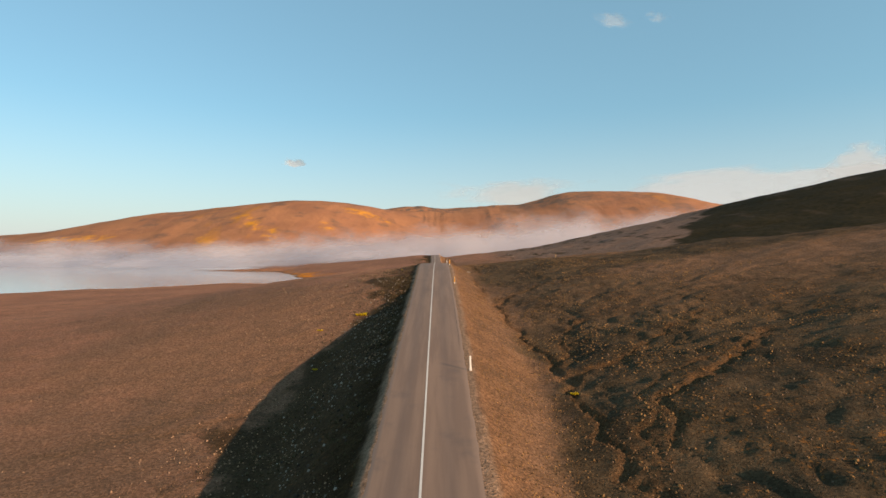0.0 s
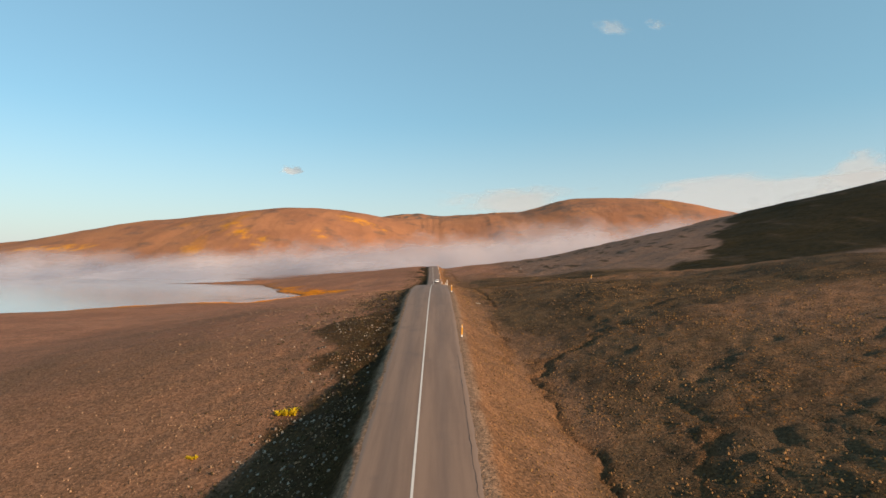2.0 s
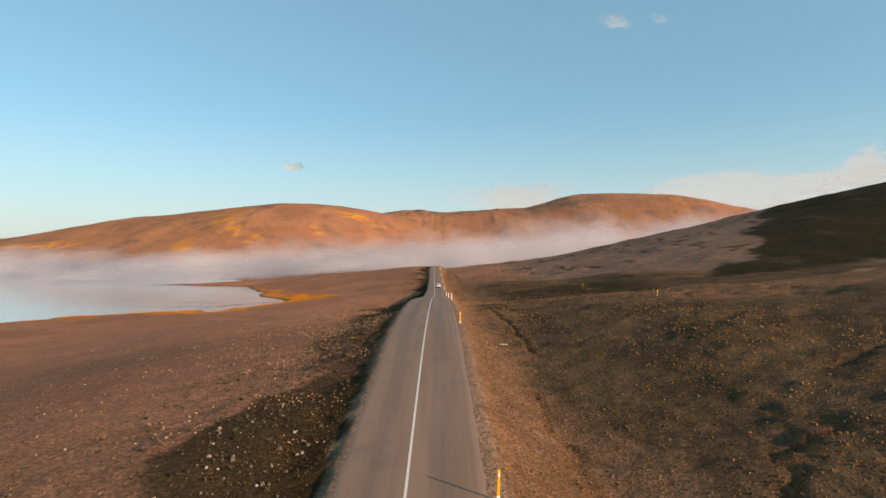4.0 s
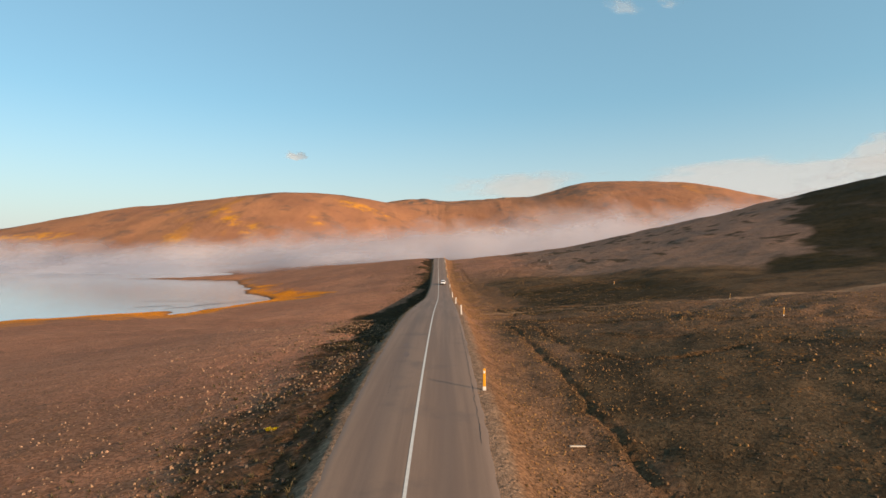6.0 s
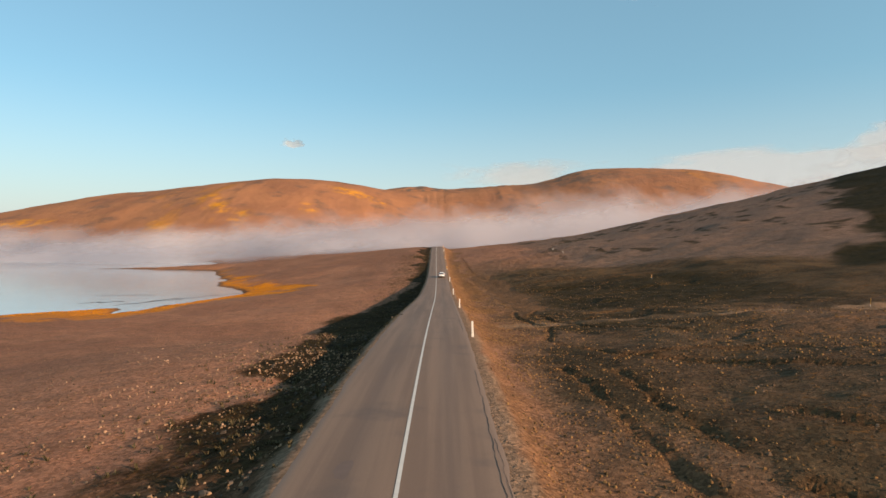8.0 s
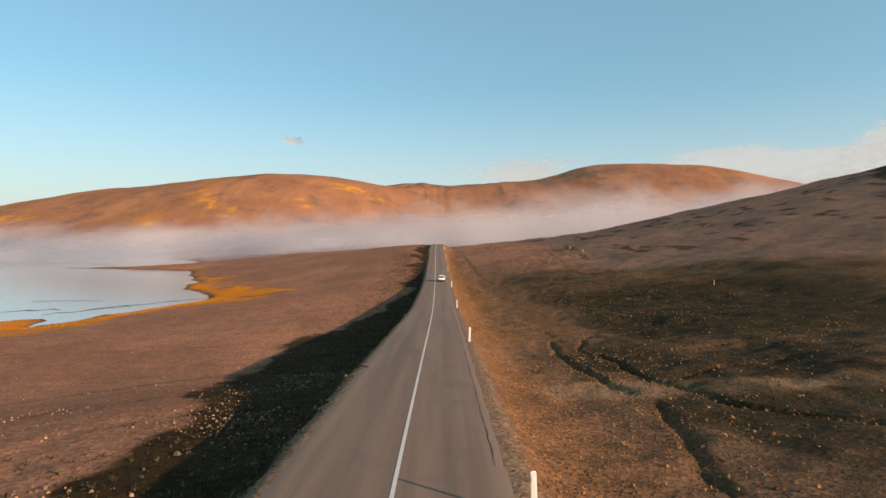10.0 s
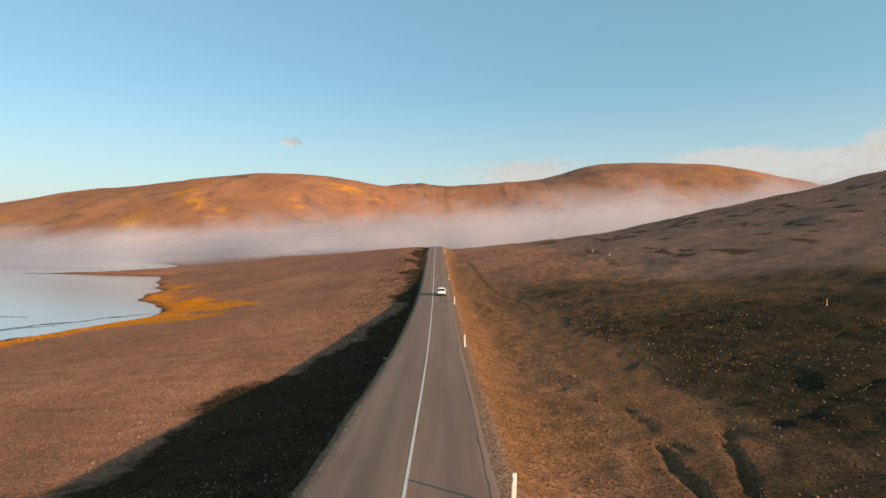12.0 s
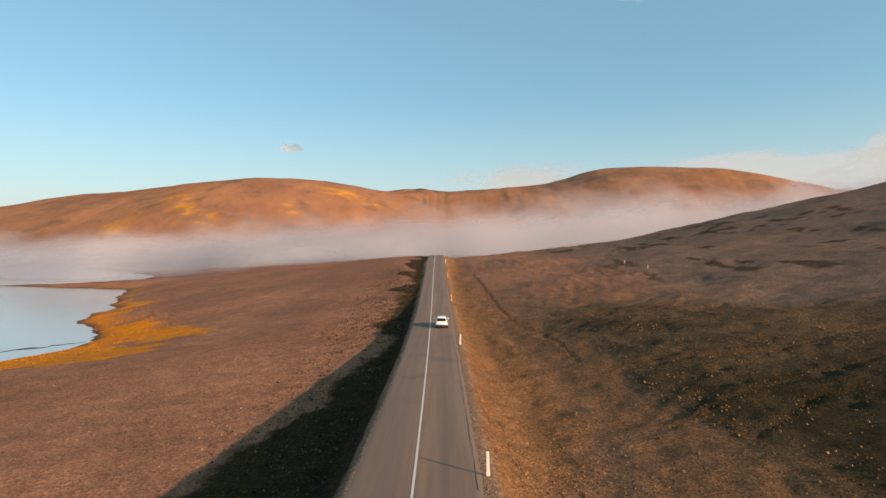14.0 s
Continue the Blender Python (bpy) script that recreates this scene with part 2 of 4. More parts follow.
def ground_z(x, y):
    """Height of the land. Returns it with the masks that the material uses."""
    xc, zr = road_x(y), road_z(y)
    d = x - xc
    sd = shore_distance(x + 3 * fbm(x / 14, y / 14, 3, 2), y + 3 * fbm(x / 14 + 9, y / 14, 3, 3))
    # left: a plain that sinks to the lake, with a low rise where the road tops out
    pmax = curve(y, (-300, 0, 36, 60, 85, 120, 250, 350, 480, 600, 900), (0.6, 0.6, 1.8, 3.6, 5.1, 5.6, 5.6, 7.0, 12.0, 8, 8))
    pmax = pmax + 2.2 * np.exp(-((y - 408) / 55) ** 2) * np.exp(-(d / 40) ** 2)
    left = pmax * (1 - np.exp(-np.maximum(sd, 0) / 55)) + smooth(y, 58, 116) * curve(y, (-300, 120, 140, 180, 192, 200, 213, 225, 235, 250, 265, 278, 900), (9.6, 9.5, 9.2, 9.2, 8.8, 8.2, 6.8, 4.7, 2.4, -0.5, -1.4, -0.8, 0)) * np.exp(-(d / 55) ** 2)
    left = left + curve(y, (-300, 258, 280, 310, 325, 345, 370, 392, 420, 459, 500, 560, 900), (0, 0, 0.3, 0.9, 0.9, 1.0, 1.2, 1.2, 1.0, 0.8, 0.5, 0, 0)) * np.exp(-(d / 25) ** 2)
    left = np.where(sd < 0, np.maximum(-3, 0.12 * sd), left)
    left = left + 0.35 * fbm(x / 30, y / 30, 3, 8) * smooth(sd, 0, 40)
    # right: a bank that turns into a broad hill further on
    base = curve(y, (-300, 0, 50, 80, 105, 140, 165, 185, 230, 280, 330, 390, 480, 620, 900), (2, 3, 5, 7.2, 10.6, 14.4, 15.3, 14.6, 11, 7.8, 8.6, 11.2, 13.0, 10, 8))
    q = np.maximum(d - 14, -6)
    lean = curve(y, (-300, 0, 110, 186, 226, 290, 340, 480, 900), (0.15, 0.15, 0.15, 0.075, 0.075, 0.105, 0.112, 0.11, 0.11))
    hill = lean * q + (0.122 * np.logaddexp(0, (d - 92) / 12) * 12 + 0.05 * np.logaddexp(0, (d - 240) / 15) * 15 - 1.2 * np.exp(-((d - 190) / 40) ** 2)) * smooth(y, 230, 480)
    hill = 140 * np.tanh(hill / 140) * (1 - 0.85 * smooth(y, 500, 700))
    rough = smooth(d, 8, 30)
    right = base + hill + rough * (0.9 * fbm(x / 26, y / 26, 3, 12) + 0.12 * fbm(x / 5, y / 5, 3, 22) + 0.11 * fbm(x / 1.5, y / 1.5, 2, 24))
    flow = ridged(x / 24 + 0.5 * fbm(x / 25, y / 25, 2, 33), (y - 0.25 * x) / 5.5 + 0.9 * fbm(x / 16, y / 16, 3, 34), 3, 60)
    cut = smooth(flow, 0.5, 1.5) * rough * (1 - smooth(d, 50, 110))
    wash = 1 - smooth(line_distance(x + fbm(x / 6, y / 6, 2, 54), y, WASH), 2.2, 4.6)
    trail = 1 - smooth(line_distance(x, y + 0.8 * fbm(x / 8, y / 8, 2, 55), TRAIL), 1.4, 3.2)
    early = (1 - 0.55 * smooth(y, 76, 96)) * (1 - smooth(y, 112, 132)) * smooth(d, 12, 20) * (1 - smooth(d, 60, 120))
    rill = ridged((x + 0.45 * y) / 7.5 + 0.8 * fbm(x / 9, y / 9, 3, 43), (y - 0.3 * x) / 13 + 0.6 * fbm(x / 11, y / 11, 2, 44), 4, 45)
    right = right - 0.34 * early * smooth(rill, 0.55, 1.5) + 0.10 * early * fbm(x / 2.2, y / 2.2, 3, 46, 0.65)
    right = right - 0.2 * cut - 0.2 * wash
    nat = np.where(d < 0, left, right)
    # the road's embankment
    a = np.where(d < 0, 4.5 - left_half(y) - d, d + 0.1)
    steep = np.where(d < 0, curve(y, (-300, 72, 100, 128, 166, 184, 900), (0.55, 0.55, 0.40, 0.32, 0.32, 0.55, 0.55)), 0.55)
    fill = zr - 0.03 - steep * np.maximum(a - 4.3, 0)
    cutz = zr - 0.03 - 0.25 * smooth(a, 4.3, 6.5) + 0.35 * np.maximum(a - 7.0, 0)
    k = 0.5
    z = np.logaddexp(nat / k, fill / k) * k
    z = -np.logaddexp(-z / k, -cutz / k) * k
    z = np.where(a < 5.5, zr - 0.06 - 0.5 * np.maximum(a - 4.4, 0) * np.where(z < zr, 1, 0.2), z) * (1 - smooth(a, 4.6, 5.8)) + z * smooth(a, 4.6, 5.8)
    slope = smooth(zr - z, 0.2, 0.8) * smooth(a, 4.2, 5) * (1 - smooth(a, 12, 26))
    z = z + 0.05 * fbm(x / 1.7, y / 1.7, 3, 70) * smooth(a, 4.3, 6) * (1 + slope)
    deep, near = carve(x, y)
    z = z - deep * smooth(a, 5, 7)
    z = z + np.where(d < 0, 0.14 - 0.09 * smooth(a, 9, 13), 0.04) * fbm(x / 2.6, y / 2.6, 3, 71, 0.6) * smooth(a, 4.4, 5.2) * (1 - smooth(a, 22, 40))
    far = hills(x, y)
    z = np.where(y > 520, np.maximum(z, far + z * 0.3), z)
    return z, sd, near, wash, trail


def grid_lines(lo, f0, f1, hi, step, grow):
    mid = list(np.arange(f0, f1 + step / 2, step))
    s, v, up = step, f1, []
    while v < hi:
        s *= grow
        v += s
        up.append(v)
    s, v, down = step, f0, []
    while v > lo:
        s *= grow
        v -= s
        down.append(v)
    return np.array(down[::-1] + mid + up)


def mesh_grid(name, X, Y, Z):
    """A sheet of quads from three tables of coordinates."""
    ny, nx = X.shape
    co = np.stack([X, Y, Z], -1).reshape(-1, 3).astype(np.float32)
    i = (np.arange(ny - 1)[:, None] * nx + np.arange(nx - 1)[None, :]).reshape(-1)
    q = np.stack([i, i + 1, i + nx + 1, i + nx], -1).astype(np.int32)
    me = bpy.data.meshes.new(name)
    me.vertices.add(len(co))
    me.vertices.foreach_set("co", co.reshape(-1))
    me.loops.add(q.size)
    me.loops.foreach_set("vertex_index", q.reshape(-1))
    me.polygons.add(len(q))
    me.polygons.foreach_set("loop_start", np.arange(0, q.size, 4, dtype=np.int32))
    me.polygons.foreach_set("use_smooth", np.ones(len(q), bool))
    me.update(calc_edges=True)
    return me


def mask(me, name, values):
    at = me.attributes.new(name, 'FLOAT', 'POINT')
    at.data.foreach_set("value", values.reshape(-1).astype(np.float32))


# ---- materials ----
def ground_material():
    k = Mat("volcanic_ground", 0.95)
    big = k.noise(0.035, 5, 0.6, lo=0.35, hi=0.65)
    mid = k.noise(0.35, 5, 0.6, lo=0.38, hi=0.62)
    fine = k.noise(3.2, 6, 0.7)
    pebble = k.node("ShaderNodeTexVoronoi")
    pebble.inputs["Scale"].default_value = 2.6
    k.l.new(k.pos(), pebble.inputs["Vector"])
    peb = k.ramp(pebble.outputs["Distance"], 0.12, 0.30, 1.0, 0.0)
    grains = k.node("ShaderNodeTexVoronoi")
    grains.inputs["Scale"].default_value = 5.5
    k.l.new(k.pos(), grains.inputs["Vector"])
    c = k.mix(big, (0.262, 0.131, 0.090), (0.345, 0.174, 0.117))
    c = k.mix(k.math('MULTIPLY', mid, 0.35), c, (0.165, 0.098, 0.068))
    streak = k.noise(0.10, 5, 0.6, stretch=(1, 4.5, 1))
    c = k.mix(k.ramp(streak, 0.50, 0.72, 0, 0.45), c, (0.155, 0.092, 0.064))
    c = k.mix(k.math('MULTIPLY', k.attr("brown"), 0.85), c, k.mix(mid, (0.146, 0.094, 0.061), (0.110, 0.072, 0.047)))
    c = k.mix(k.attr("slope"), c, k.mix(mid, (0.170, 0.122, 0.104), (0.128, 0.098, 0.084)))
    c = k.mix(k.torn("grit"), c, k.mix(k.ramp(k.noise(0.12, 5, 0.65), 0.35, 0.65), (0.048, 0.036, 0.023), (0.097, 0.067, 0.041)))
    c = k.mix(k.math('MULTIPLY', k.attr("gully"), 0.5), c, (0.115, 0.060, 0.028))
    c = k.mix(k.math('MULTIPLY', k.attr("bank"), 0.85), c, k.mix(mid, (0.232, 0.121, 0.057), (0.172, 0.094, 0.048)))
    c = k.mix(k.math('MULTIPLY', k.torn("wash"), 0.9), c, (0.150, 0.086, 0.050))
    # dark scree, blackened further in colour to deepen the embankment's shade
    c = k.mix(k.math('MULTIPLY', k.torn("scree_shade"), 0.96), c, k.mix(mid, (0.020, 0.0145, 0.006), (0.034, 0.024, 0.010)))
    speck = k.math('MULTIPLY', k.ramp(k.noise(2.6, 3, 0.5), 0.58, 0.66), k.ramp(k.noise(0.2, 3, 0.5), 0.40, 0.6))
    c = k.mix(k.math('MULTIPLY', speck, k.attr("tufts")), c, (0.19, 0.09, 0.03))
    c = k.mix(k.math('MULTIPLY', k.math('MULTIPLY', peb, k.attr("tufts")), k.ramp(k.noise(0.5, 3), 0.5, 0.65, 0, 0.8)), c, (0.15, 0.10, 0.065))
    c = k.mix(k.math('MULTIPLY', k.attr("trail"), 0.75), c, (0.29, 0.185, 0.120))
    # near-black olive over the dark patches
    c = k.mix(k.torn("dark_patch", 0.4, 0.5, 0.05, 0.95), c, k.mix(mid, (0.020, 0.018, 0.009), (0.034, 0.028, 0.015)))
    c = k.mix(k.math('MULTIPLY', k.attr("shore"), k.ramp(k.noise(0.40, 5, 0.7), 0.36, 0.52, 0.35, 1.0)), c, k.mix(k.noise(0.25, 4), (0.50, 0.168, 0.010), (0.64, 0.245, 0.016)))
    c = k.mix(k.attr("mud"), c, (0.07, 0.05, 0.036))
    c = k.mix(k.math('MULTIPLY', k.attr("verge"), 0.85), c, k.mix(k.noise(1.5, 4), (0.19, 0.135, 0.10), (0.27, 0.19, 0.14)))
    # darker brown mixed in on the near left plain
    c = k.mix(k.math('MULTIPLY', k.attr("left_dark"), 0.75), c, (0.128, 0.085, 0.058))
    c = k.mix(1.0, c, (1.05, 0.965, 0.83), 'MULTIPLY')
    hillc = k.mix(k.noise(0.010, 5, 0.6, lo=0.35, hi=0.65), (0.285, 0.130, 0.070), (0.370, 0.168, 0.082))
    hillc = k.mix(k.ramp(k.noise(0.013, 5, 0.65, stretch=(1, 0.30, 0.5)), 0.60, 0.72, 0, 0.55), hillc, (0.50, 0.20, 0.03))
    hillc = k.mix(k.math('MULTIPLY', k.attr("moss"), k.ramp(k.noise(0.06, 5, 0.65), 0.40, 0.62, 0.0, 0.9)), hillc, (0.70, 0.29, 0.012))
    hillc = k.mix(k.math('MULTIPLY', k.attr("crag"), k.ramp(k.noise(0.045, 6, 0.75), 0.44, 0.58)), hillc, (0.135, 0.095, 0.072))
    hillc = k.mix(k.ramp(k.noise(0.022, 5, 0.7), 0.52, 0.68, 0, 0.7), hillc, (0.15, 0.095, 0.070))
    c = k.mix(k.attr("far"), c, hillc)
    c = k.mix(0.8, c, k.mix(k.noise(7.0, 4, 0.7), (0.32, 0.32, 0.32), (0.68, 0.68, 0.68)), 'OVERLAY')
    c = k.mix(0.62, c, k.mix(fine, (0.15, 0.15, 0.15), (0.87, 0.87, 0.87)), 'OVERLAY')
    grain = k.ramp(k.node_value(grains.outputs["Color"]), 0.1, 0.95)
    c = k.mix(k.math('SUBTRACT', 0.42, k.math('MULTIPLY', k.attr("far"), 0.42)), c, k.mix(grain, (0.24, 0.24, 0.24), (0.80, 0.80, 0.80)), 'OVERLAY')
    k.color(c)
    k.bump(k.math('ADD', fine, k.math('ADD', k.math('MULTIPLY', mid, 0.35), k.math('ADD', k.math('MULTIPLY', peb, 0.5), k.math('MULTIPLY', grain, 0.25)))), 0.19, 0.85,
           (k.math('MULTIPLY', k.noise(0.022, 6, 0.62, stretch=(1, 0.6, 1)), k.attr("far")), 5.0))
    return k.m


def asphalt_material():
    k = Mat("worn_asphalt", 0.85)
    along = k.noise(0.6, 4, 0.6, stretch=(2.2, 0.05, 1))
    patch = k.noise(0.25, 5, 0.6)
    fine = k.noise(22, 3, 0.6)
    c = k.mix(k.ramp(along, 0.35, 0.65), (0.188, 0.121, 0.084), (0.238, 0.154, 0.105))
    c = k.mix(k.ramp(patch, 0.55, 0.75, 0, 0.5), c, (0.10, 0.078, 0.068))
    c = k.mix(k.math('MULTIPLY', k.attr("edge"), 0.8), c, (0.22, 0.152, 0.112))
    c = k.mix(k.math('MULTIPLY', k.attr("track"), 0.35), c, (0.10, 0.076, 0.066))
    c = k.mix(0.4, c, k.mix(fine, (0.3, 0.3, 0.3), (0.7, 0.7, 0.7)), 'OVERLAY')
    k.color(c).bump(fine, 0.01, 0.5)
    return k.m


def water_material():
    k = Mat("lake_water", 0.10)
    k.color((0.42, 0.435, 0.44))
    k.b.inputs["IOR"].default_value = 1.33
    k.b.inputs["Specular IOR Level"].default_value = 0.5
    k.bump(k.noise(0.9, 4, 0.6, stretch=(1, 2, 1)), 0.05, 0.4)
    return k.m


M_GROUND, M_ASPHALT, M_WATER = ground_material(), asphalt_material(), water_material()

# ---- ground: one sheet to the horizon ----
gx = grid_lines(-4800, -20, 32, 4800, 0.36, 1.027)
gy = grid_lines(-1500, 28, 330, 4900, 0.45, 1.026)
GX, GY = np.meshgrid(gx, gy)
GZ, SD, NEAR, WASHED, TRAILED = ground_z(GX, GY)
me = mesh_grid("ground", GX, GY, GZ)
GD = GX - road_x(GY)
shore_n = fbm(GX / 9, GY / 9, 4, 90)
shore_w = 12 - 4 * smooth(GY, 372, 400) + 10 * np.exp(-((GX + 60) / 20) ** 2 - ((GY - 360) / 16) ** 2) + (20 + 12 * fbm(GX / 4, GY / 3, 3, 92)) * np.exp(-((GX + 46) / 14) ** 2 - ((GY - 352 + 0.7 * (GX + 50)) / 6) ** 2) + (24 + 16 * fbm(GX / 5, GY / 4, 4, 87)) * np.exp(-((GX + 58) / 15) ** 2 - ((GY - 334) / 13) ** 2) + 6 * shore_n + (1 - smooth(GX, -88, -70)) * (1 - smooth(GY, 352, 372)) * (22 + 13 * fbm(GX / 6, GY / 4, 3, 89))
mask(me, "shore", smooth(shore_w - SD, 0, 4) * smooth(SD, 0.2, 1.5) * smooth(GY, 225, 320) * (1 - smooth(GY, 430, 520)))
mask(me, "mud", (1 - smooth(SD, 0.2, 2.0)) * 0.8)
FLAT = smooth(GY, 60, 94) * (1 - smooth(GY, 206, 230))
# reach of the painted dark, widened and narrowed to follow the bank's shadow edge
SHADE_REACH = 16 - 6 * FLAT - 10.5 * smooth(GY, 272, 312) + 1.5 * (1 - smooth(GY, 45, 70)) + 6 * smooth(GY, 222, 240) * (1 - smooth(GY, 262, 290))
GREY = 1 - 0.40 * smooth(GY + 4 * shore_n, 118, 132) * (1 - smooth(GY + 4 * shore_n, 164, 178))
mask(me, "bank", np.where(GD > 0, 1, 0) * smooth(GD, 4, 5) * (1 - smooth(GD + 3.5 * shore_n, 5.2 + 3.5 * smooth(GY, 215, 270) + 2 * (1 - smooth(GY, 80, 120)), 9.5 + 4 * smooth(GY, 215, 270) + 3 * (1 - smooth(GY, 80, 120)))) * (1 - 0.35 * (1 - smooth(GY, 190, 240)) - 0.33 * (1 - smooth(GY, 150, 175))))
# mask for stony scree with the bank's shade worked into its colour
SCREE_SHADE = np.where(GD < 0, 1, 0) * smooth(-GD - left_half(GY), -0.1, 0.35) * (1 - smooth(-GD + 3 * shore_n, SHADE_REACH, SHADE_REACH + 6 - 2 * FLAT)) * GREY
mask(me, "scree_shade", SCREE_SHADE)
mask(me, "tufts", np.clip(smooth(GD, 10, 25) * (1 - smooth(GD, 70, 160)) + 0.5 * smooth(-GD, 5, 10) * (1 - smooth(-GD, 20, 60)), 0, 1))
mask(me, "gully", NEAR)
EARLY = 1 - smooth(GY, 140, 185)
mask(me, "brown", (GD > 0) * np.maximum((0.5 + 0.45 * EARLY) * smooth(GD, 3.6, 4.4), smooth(GD + 2.5 * shore_n, 6.5 - 2.5 * EARLY + 3 * smooth(GY, 215, 260), 10 - 3 * EARLY + 4 * smooth(GY, 215, 260))) * (1 - smooth(GY + 0.5 * GD, 330, 420)))
mask(me, "verge", 1 - smooth(np.where(GD < 0, -GD - left_half(GY), GD - 4.0) + 0.3 * fbm(GX / 1.5, GY / 2.5, 3, 88), 0.25, 0.75))
moss = np.zeros(GX.shape)
for w, pts in ((9, ((-326, 912), (-300, 884), (-277, 850))), (10, ((-254, 848), (-249, 812))), (15, ((-156, 1020), (-98, 1012))), (9, ((-190, 905), (-182, 890))),
               (8, ((-352, 830), (-340, 800))), (8, ((-330, 800), (-326, 780))), (18, ((-600, 860), (-520, 850))), (12, ((60, 1010), (110, 1000)))):
    md = line_distance(GX + 7 * fbm(GX / 18, GY / 18, 3, 99), GY, pts)
    moss = np.maximum(moss, 1 - smooth(md, 0.35 * w, 1.3 * w))
mask(me, "moss", moss * (GY > 600))
mask(me, "crag", np.maximum(smooth(GZ, 92, 124) * smooth(GX, 120, 190) * (1 - 0.65 * smooth(GX, 250, 330)) * (1 - smooth(GX, 430, 560)), smooth(GY, 1330, 1420)) * (GY > 700))
# strongest close to the road and early along it, weaker to the left
mask(me, "left_dark", (GD < 0) * (1 - 0.7 * SCREE_SHADE) * (1 - smooth(GY + 25 * fbm(GX / 30, GY / 30, 3, 98), 90, 165)) * smooth(-GD, 5, 9) * (1 - 0.8 * smooth(-GD + 12 * shore_n, 30, 75)))
mask(me, "wash", np.clip(WASHED + 0.0, 0, 1) * (GD > 0))
mask(me, "trail", TRAILED * (GD > 5))
grit_d = 10 - 2 * smooth(GY, 258, 266) * (1 - smooth(GY, 306, 318)) - 2 * smooth(GY, 120, 135) * (1 - smooth(GY, 180, 200)) + 5 * smooth(GY, 308, 330) + 3 * smooth(GY, 235, 255) * (1 - smooth(GY, 258, 266))
grit = smooth(GD + 3.0 * shore_n + 2.0 * fbm(GX / 28, GY / 28, 3, 93) - grit_d, 0, 5) * (1 - smooth(GY, 480, 560))
grit = grit * (1 - smooth(GY + 0.6 * GD, 325, 375)) * (1 - 0.75 * smooth(GD, 32, 45) * smooth(GY, 85, 115) * (1 - 0.6 * smooth(GY, 130, 140) * (1 - smooth(GY, 152, 165))) * (1 - smooth(GY, 205, 235)))
grit = grit * (1 - 0.15 * (1 - smooth(GY, 120, 150))) * (1 - 0.25 * smooth(GY, 178, 195) * (1 - smooth(GY, 205, 225)) * smooth(GD, 26, 36)) * (1 - 0.35 * smooth(GD, 34, 48) * smooth(GY, 190, 215))
grit = grit * (1 - 0.38 * smooth(GY + 4 * shore_n, 158, 170) * (1 - smooth(GY + 4 * shore_n, 194, 204)) * smooth(GD, 11, 16))
grit = np.maximum(grit, 0.92 * smooth(GD + 1.2 * shore_n, 18.5, 21) * smooth(GY + 2 * shore_n, 256, 266) * (1 - smooth(GY + 3 * shore_n, 302, 318)) * (1 - smooth(GD, 40, 60)))
grit = grit * (1 - 0.12 * smooth(GY, 100, 130) * (1 - smooth(GY, 215, 235)))
grit = grit * (1 - 0.3 * smooth(GY, 70, 85) * (1 - smooth(GY, 112, 122)))
grit = np.maximum(grit, 0.8 * smooth(GD + 2 * shore_n, 22, 29) * smooth(GY, 236, 258) * (1 - smooth(GY + 0.6 * GD, 340, 380)))
grit = np.maximum(grit, 0.7 * smooth(GD + 2 * shore_n, 9, 14) * smooth(GY + 3 * shore_n, 112, 124) * (1 - smooth(GY + 3 * shore_n, 148, 165)))
grit = grit * (1 - 0.9 * smooth(GY, 232, 244) * (1 - smooth(GY, 300, 318)) * (1 - smooth(GD + shore_n, 17, 20)))
mask(me, "grit", grit * (1 - WASHED))
mask(me, "slope", smooth(GD, 30, 60) * smooth(GY + 0.6 * GD, 280, 375) * (1 - smooth(GY, 480, 560)) * 0.85)
dark_patch_n = fbm(GX / 5.5, GY / 9, 4, 94)
# scattered heath blotches on the hill
dark_patch = 0.7 * smooth(dark_patch_n + 0.35 * fbm(GX / 40, GY / 50, 2, 86), 0.52, 0.64) * smooth(GY + 0.35 * GD, 350, 392) * smooth(GD, 30, 60)
# broad dark area to the right of a slanting ragged edge
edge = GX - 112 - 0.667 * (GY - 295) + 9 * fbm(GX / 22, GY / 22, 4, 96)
dark_patch = np.maximum(dark_patch, smooth(edge, -4, 7) * smooth(GY, 262, 282) * (1 - 0.3 * smooth(fbm(GX / 9, GY / 30, 3, 97), 0.4, 0.8)))
# darker stretch low on the right-hand slope
dark_patch = np.maximum(dark_patch, 0.7 * smooth(GD + 2 * shore_n, 20, 26) * smooth(GY, 230, 246) * (1 - smooth(GY, 285, 310)) * (1 - smooth(GD, 60, 80)))
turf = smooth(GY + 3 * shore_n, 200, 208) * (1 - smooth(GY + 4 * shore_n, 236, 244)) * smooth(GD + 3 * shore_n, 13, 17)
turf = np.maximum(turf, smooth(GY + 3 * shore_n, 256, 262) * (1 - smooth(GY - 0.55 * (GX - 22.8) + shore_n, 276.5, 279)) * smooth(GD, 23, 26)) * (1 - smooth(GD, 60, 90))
# olive-black heath turf between the gullies
dark_patch = np.maximum(dark_patch, 0.55 * turf * smooth(dark_patch_n + 0.25 * shore_n, -0.7, -0.1))
mask(me, "dark_patch", dark_patch * (1 - smooth(GY, 560, 640)))
mask(me, "far", smooth(GY + 25 * fbm(GX / 60, GY / 60, 2, 91), 620, 700))
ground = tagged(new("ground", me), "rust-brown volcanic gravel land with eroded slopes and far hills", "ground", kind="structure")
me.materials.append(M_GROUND)

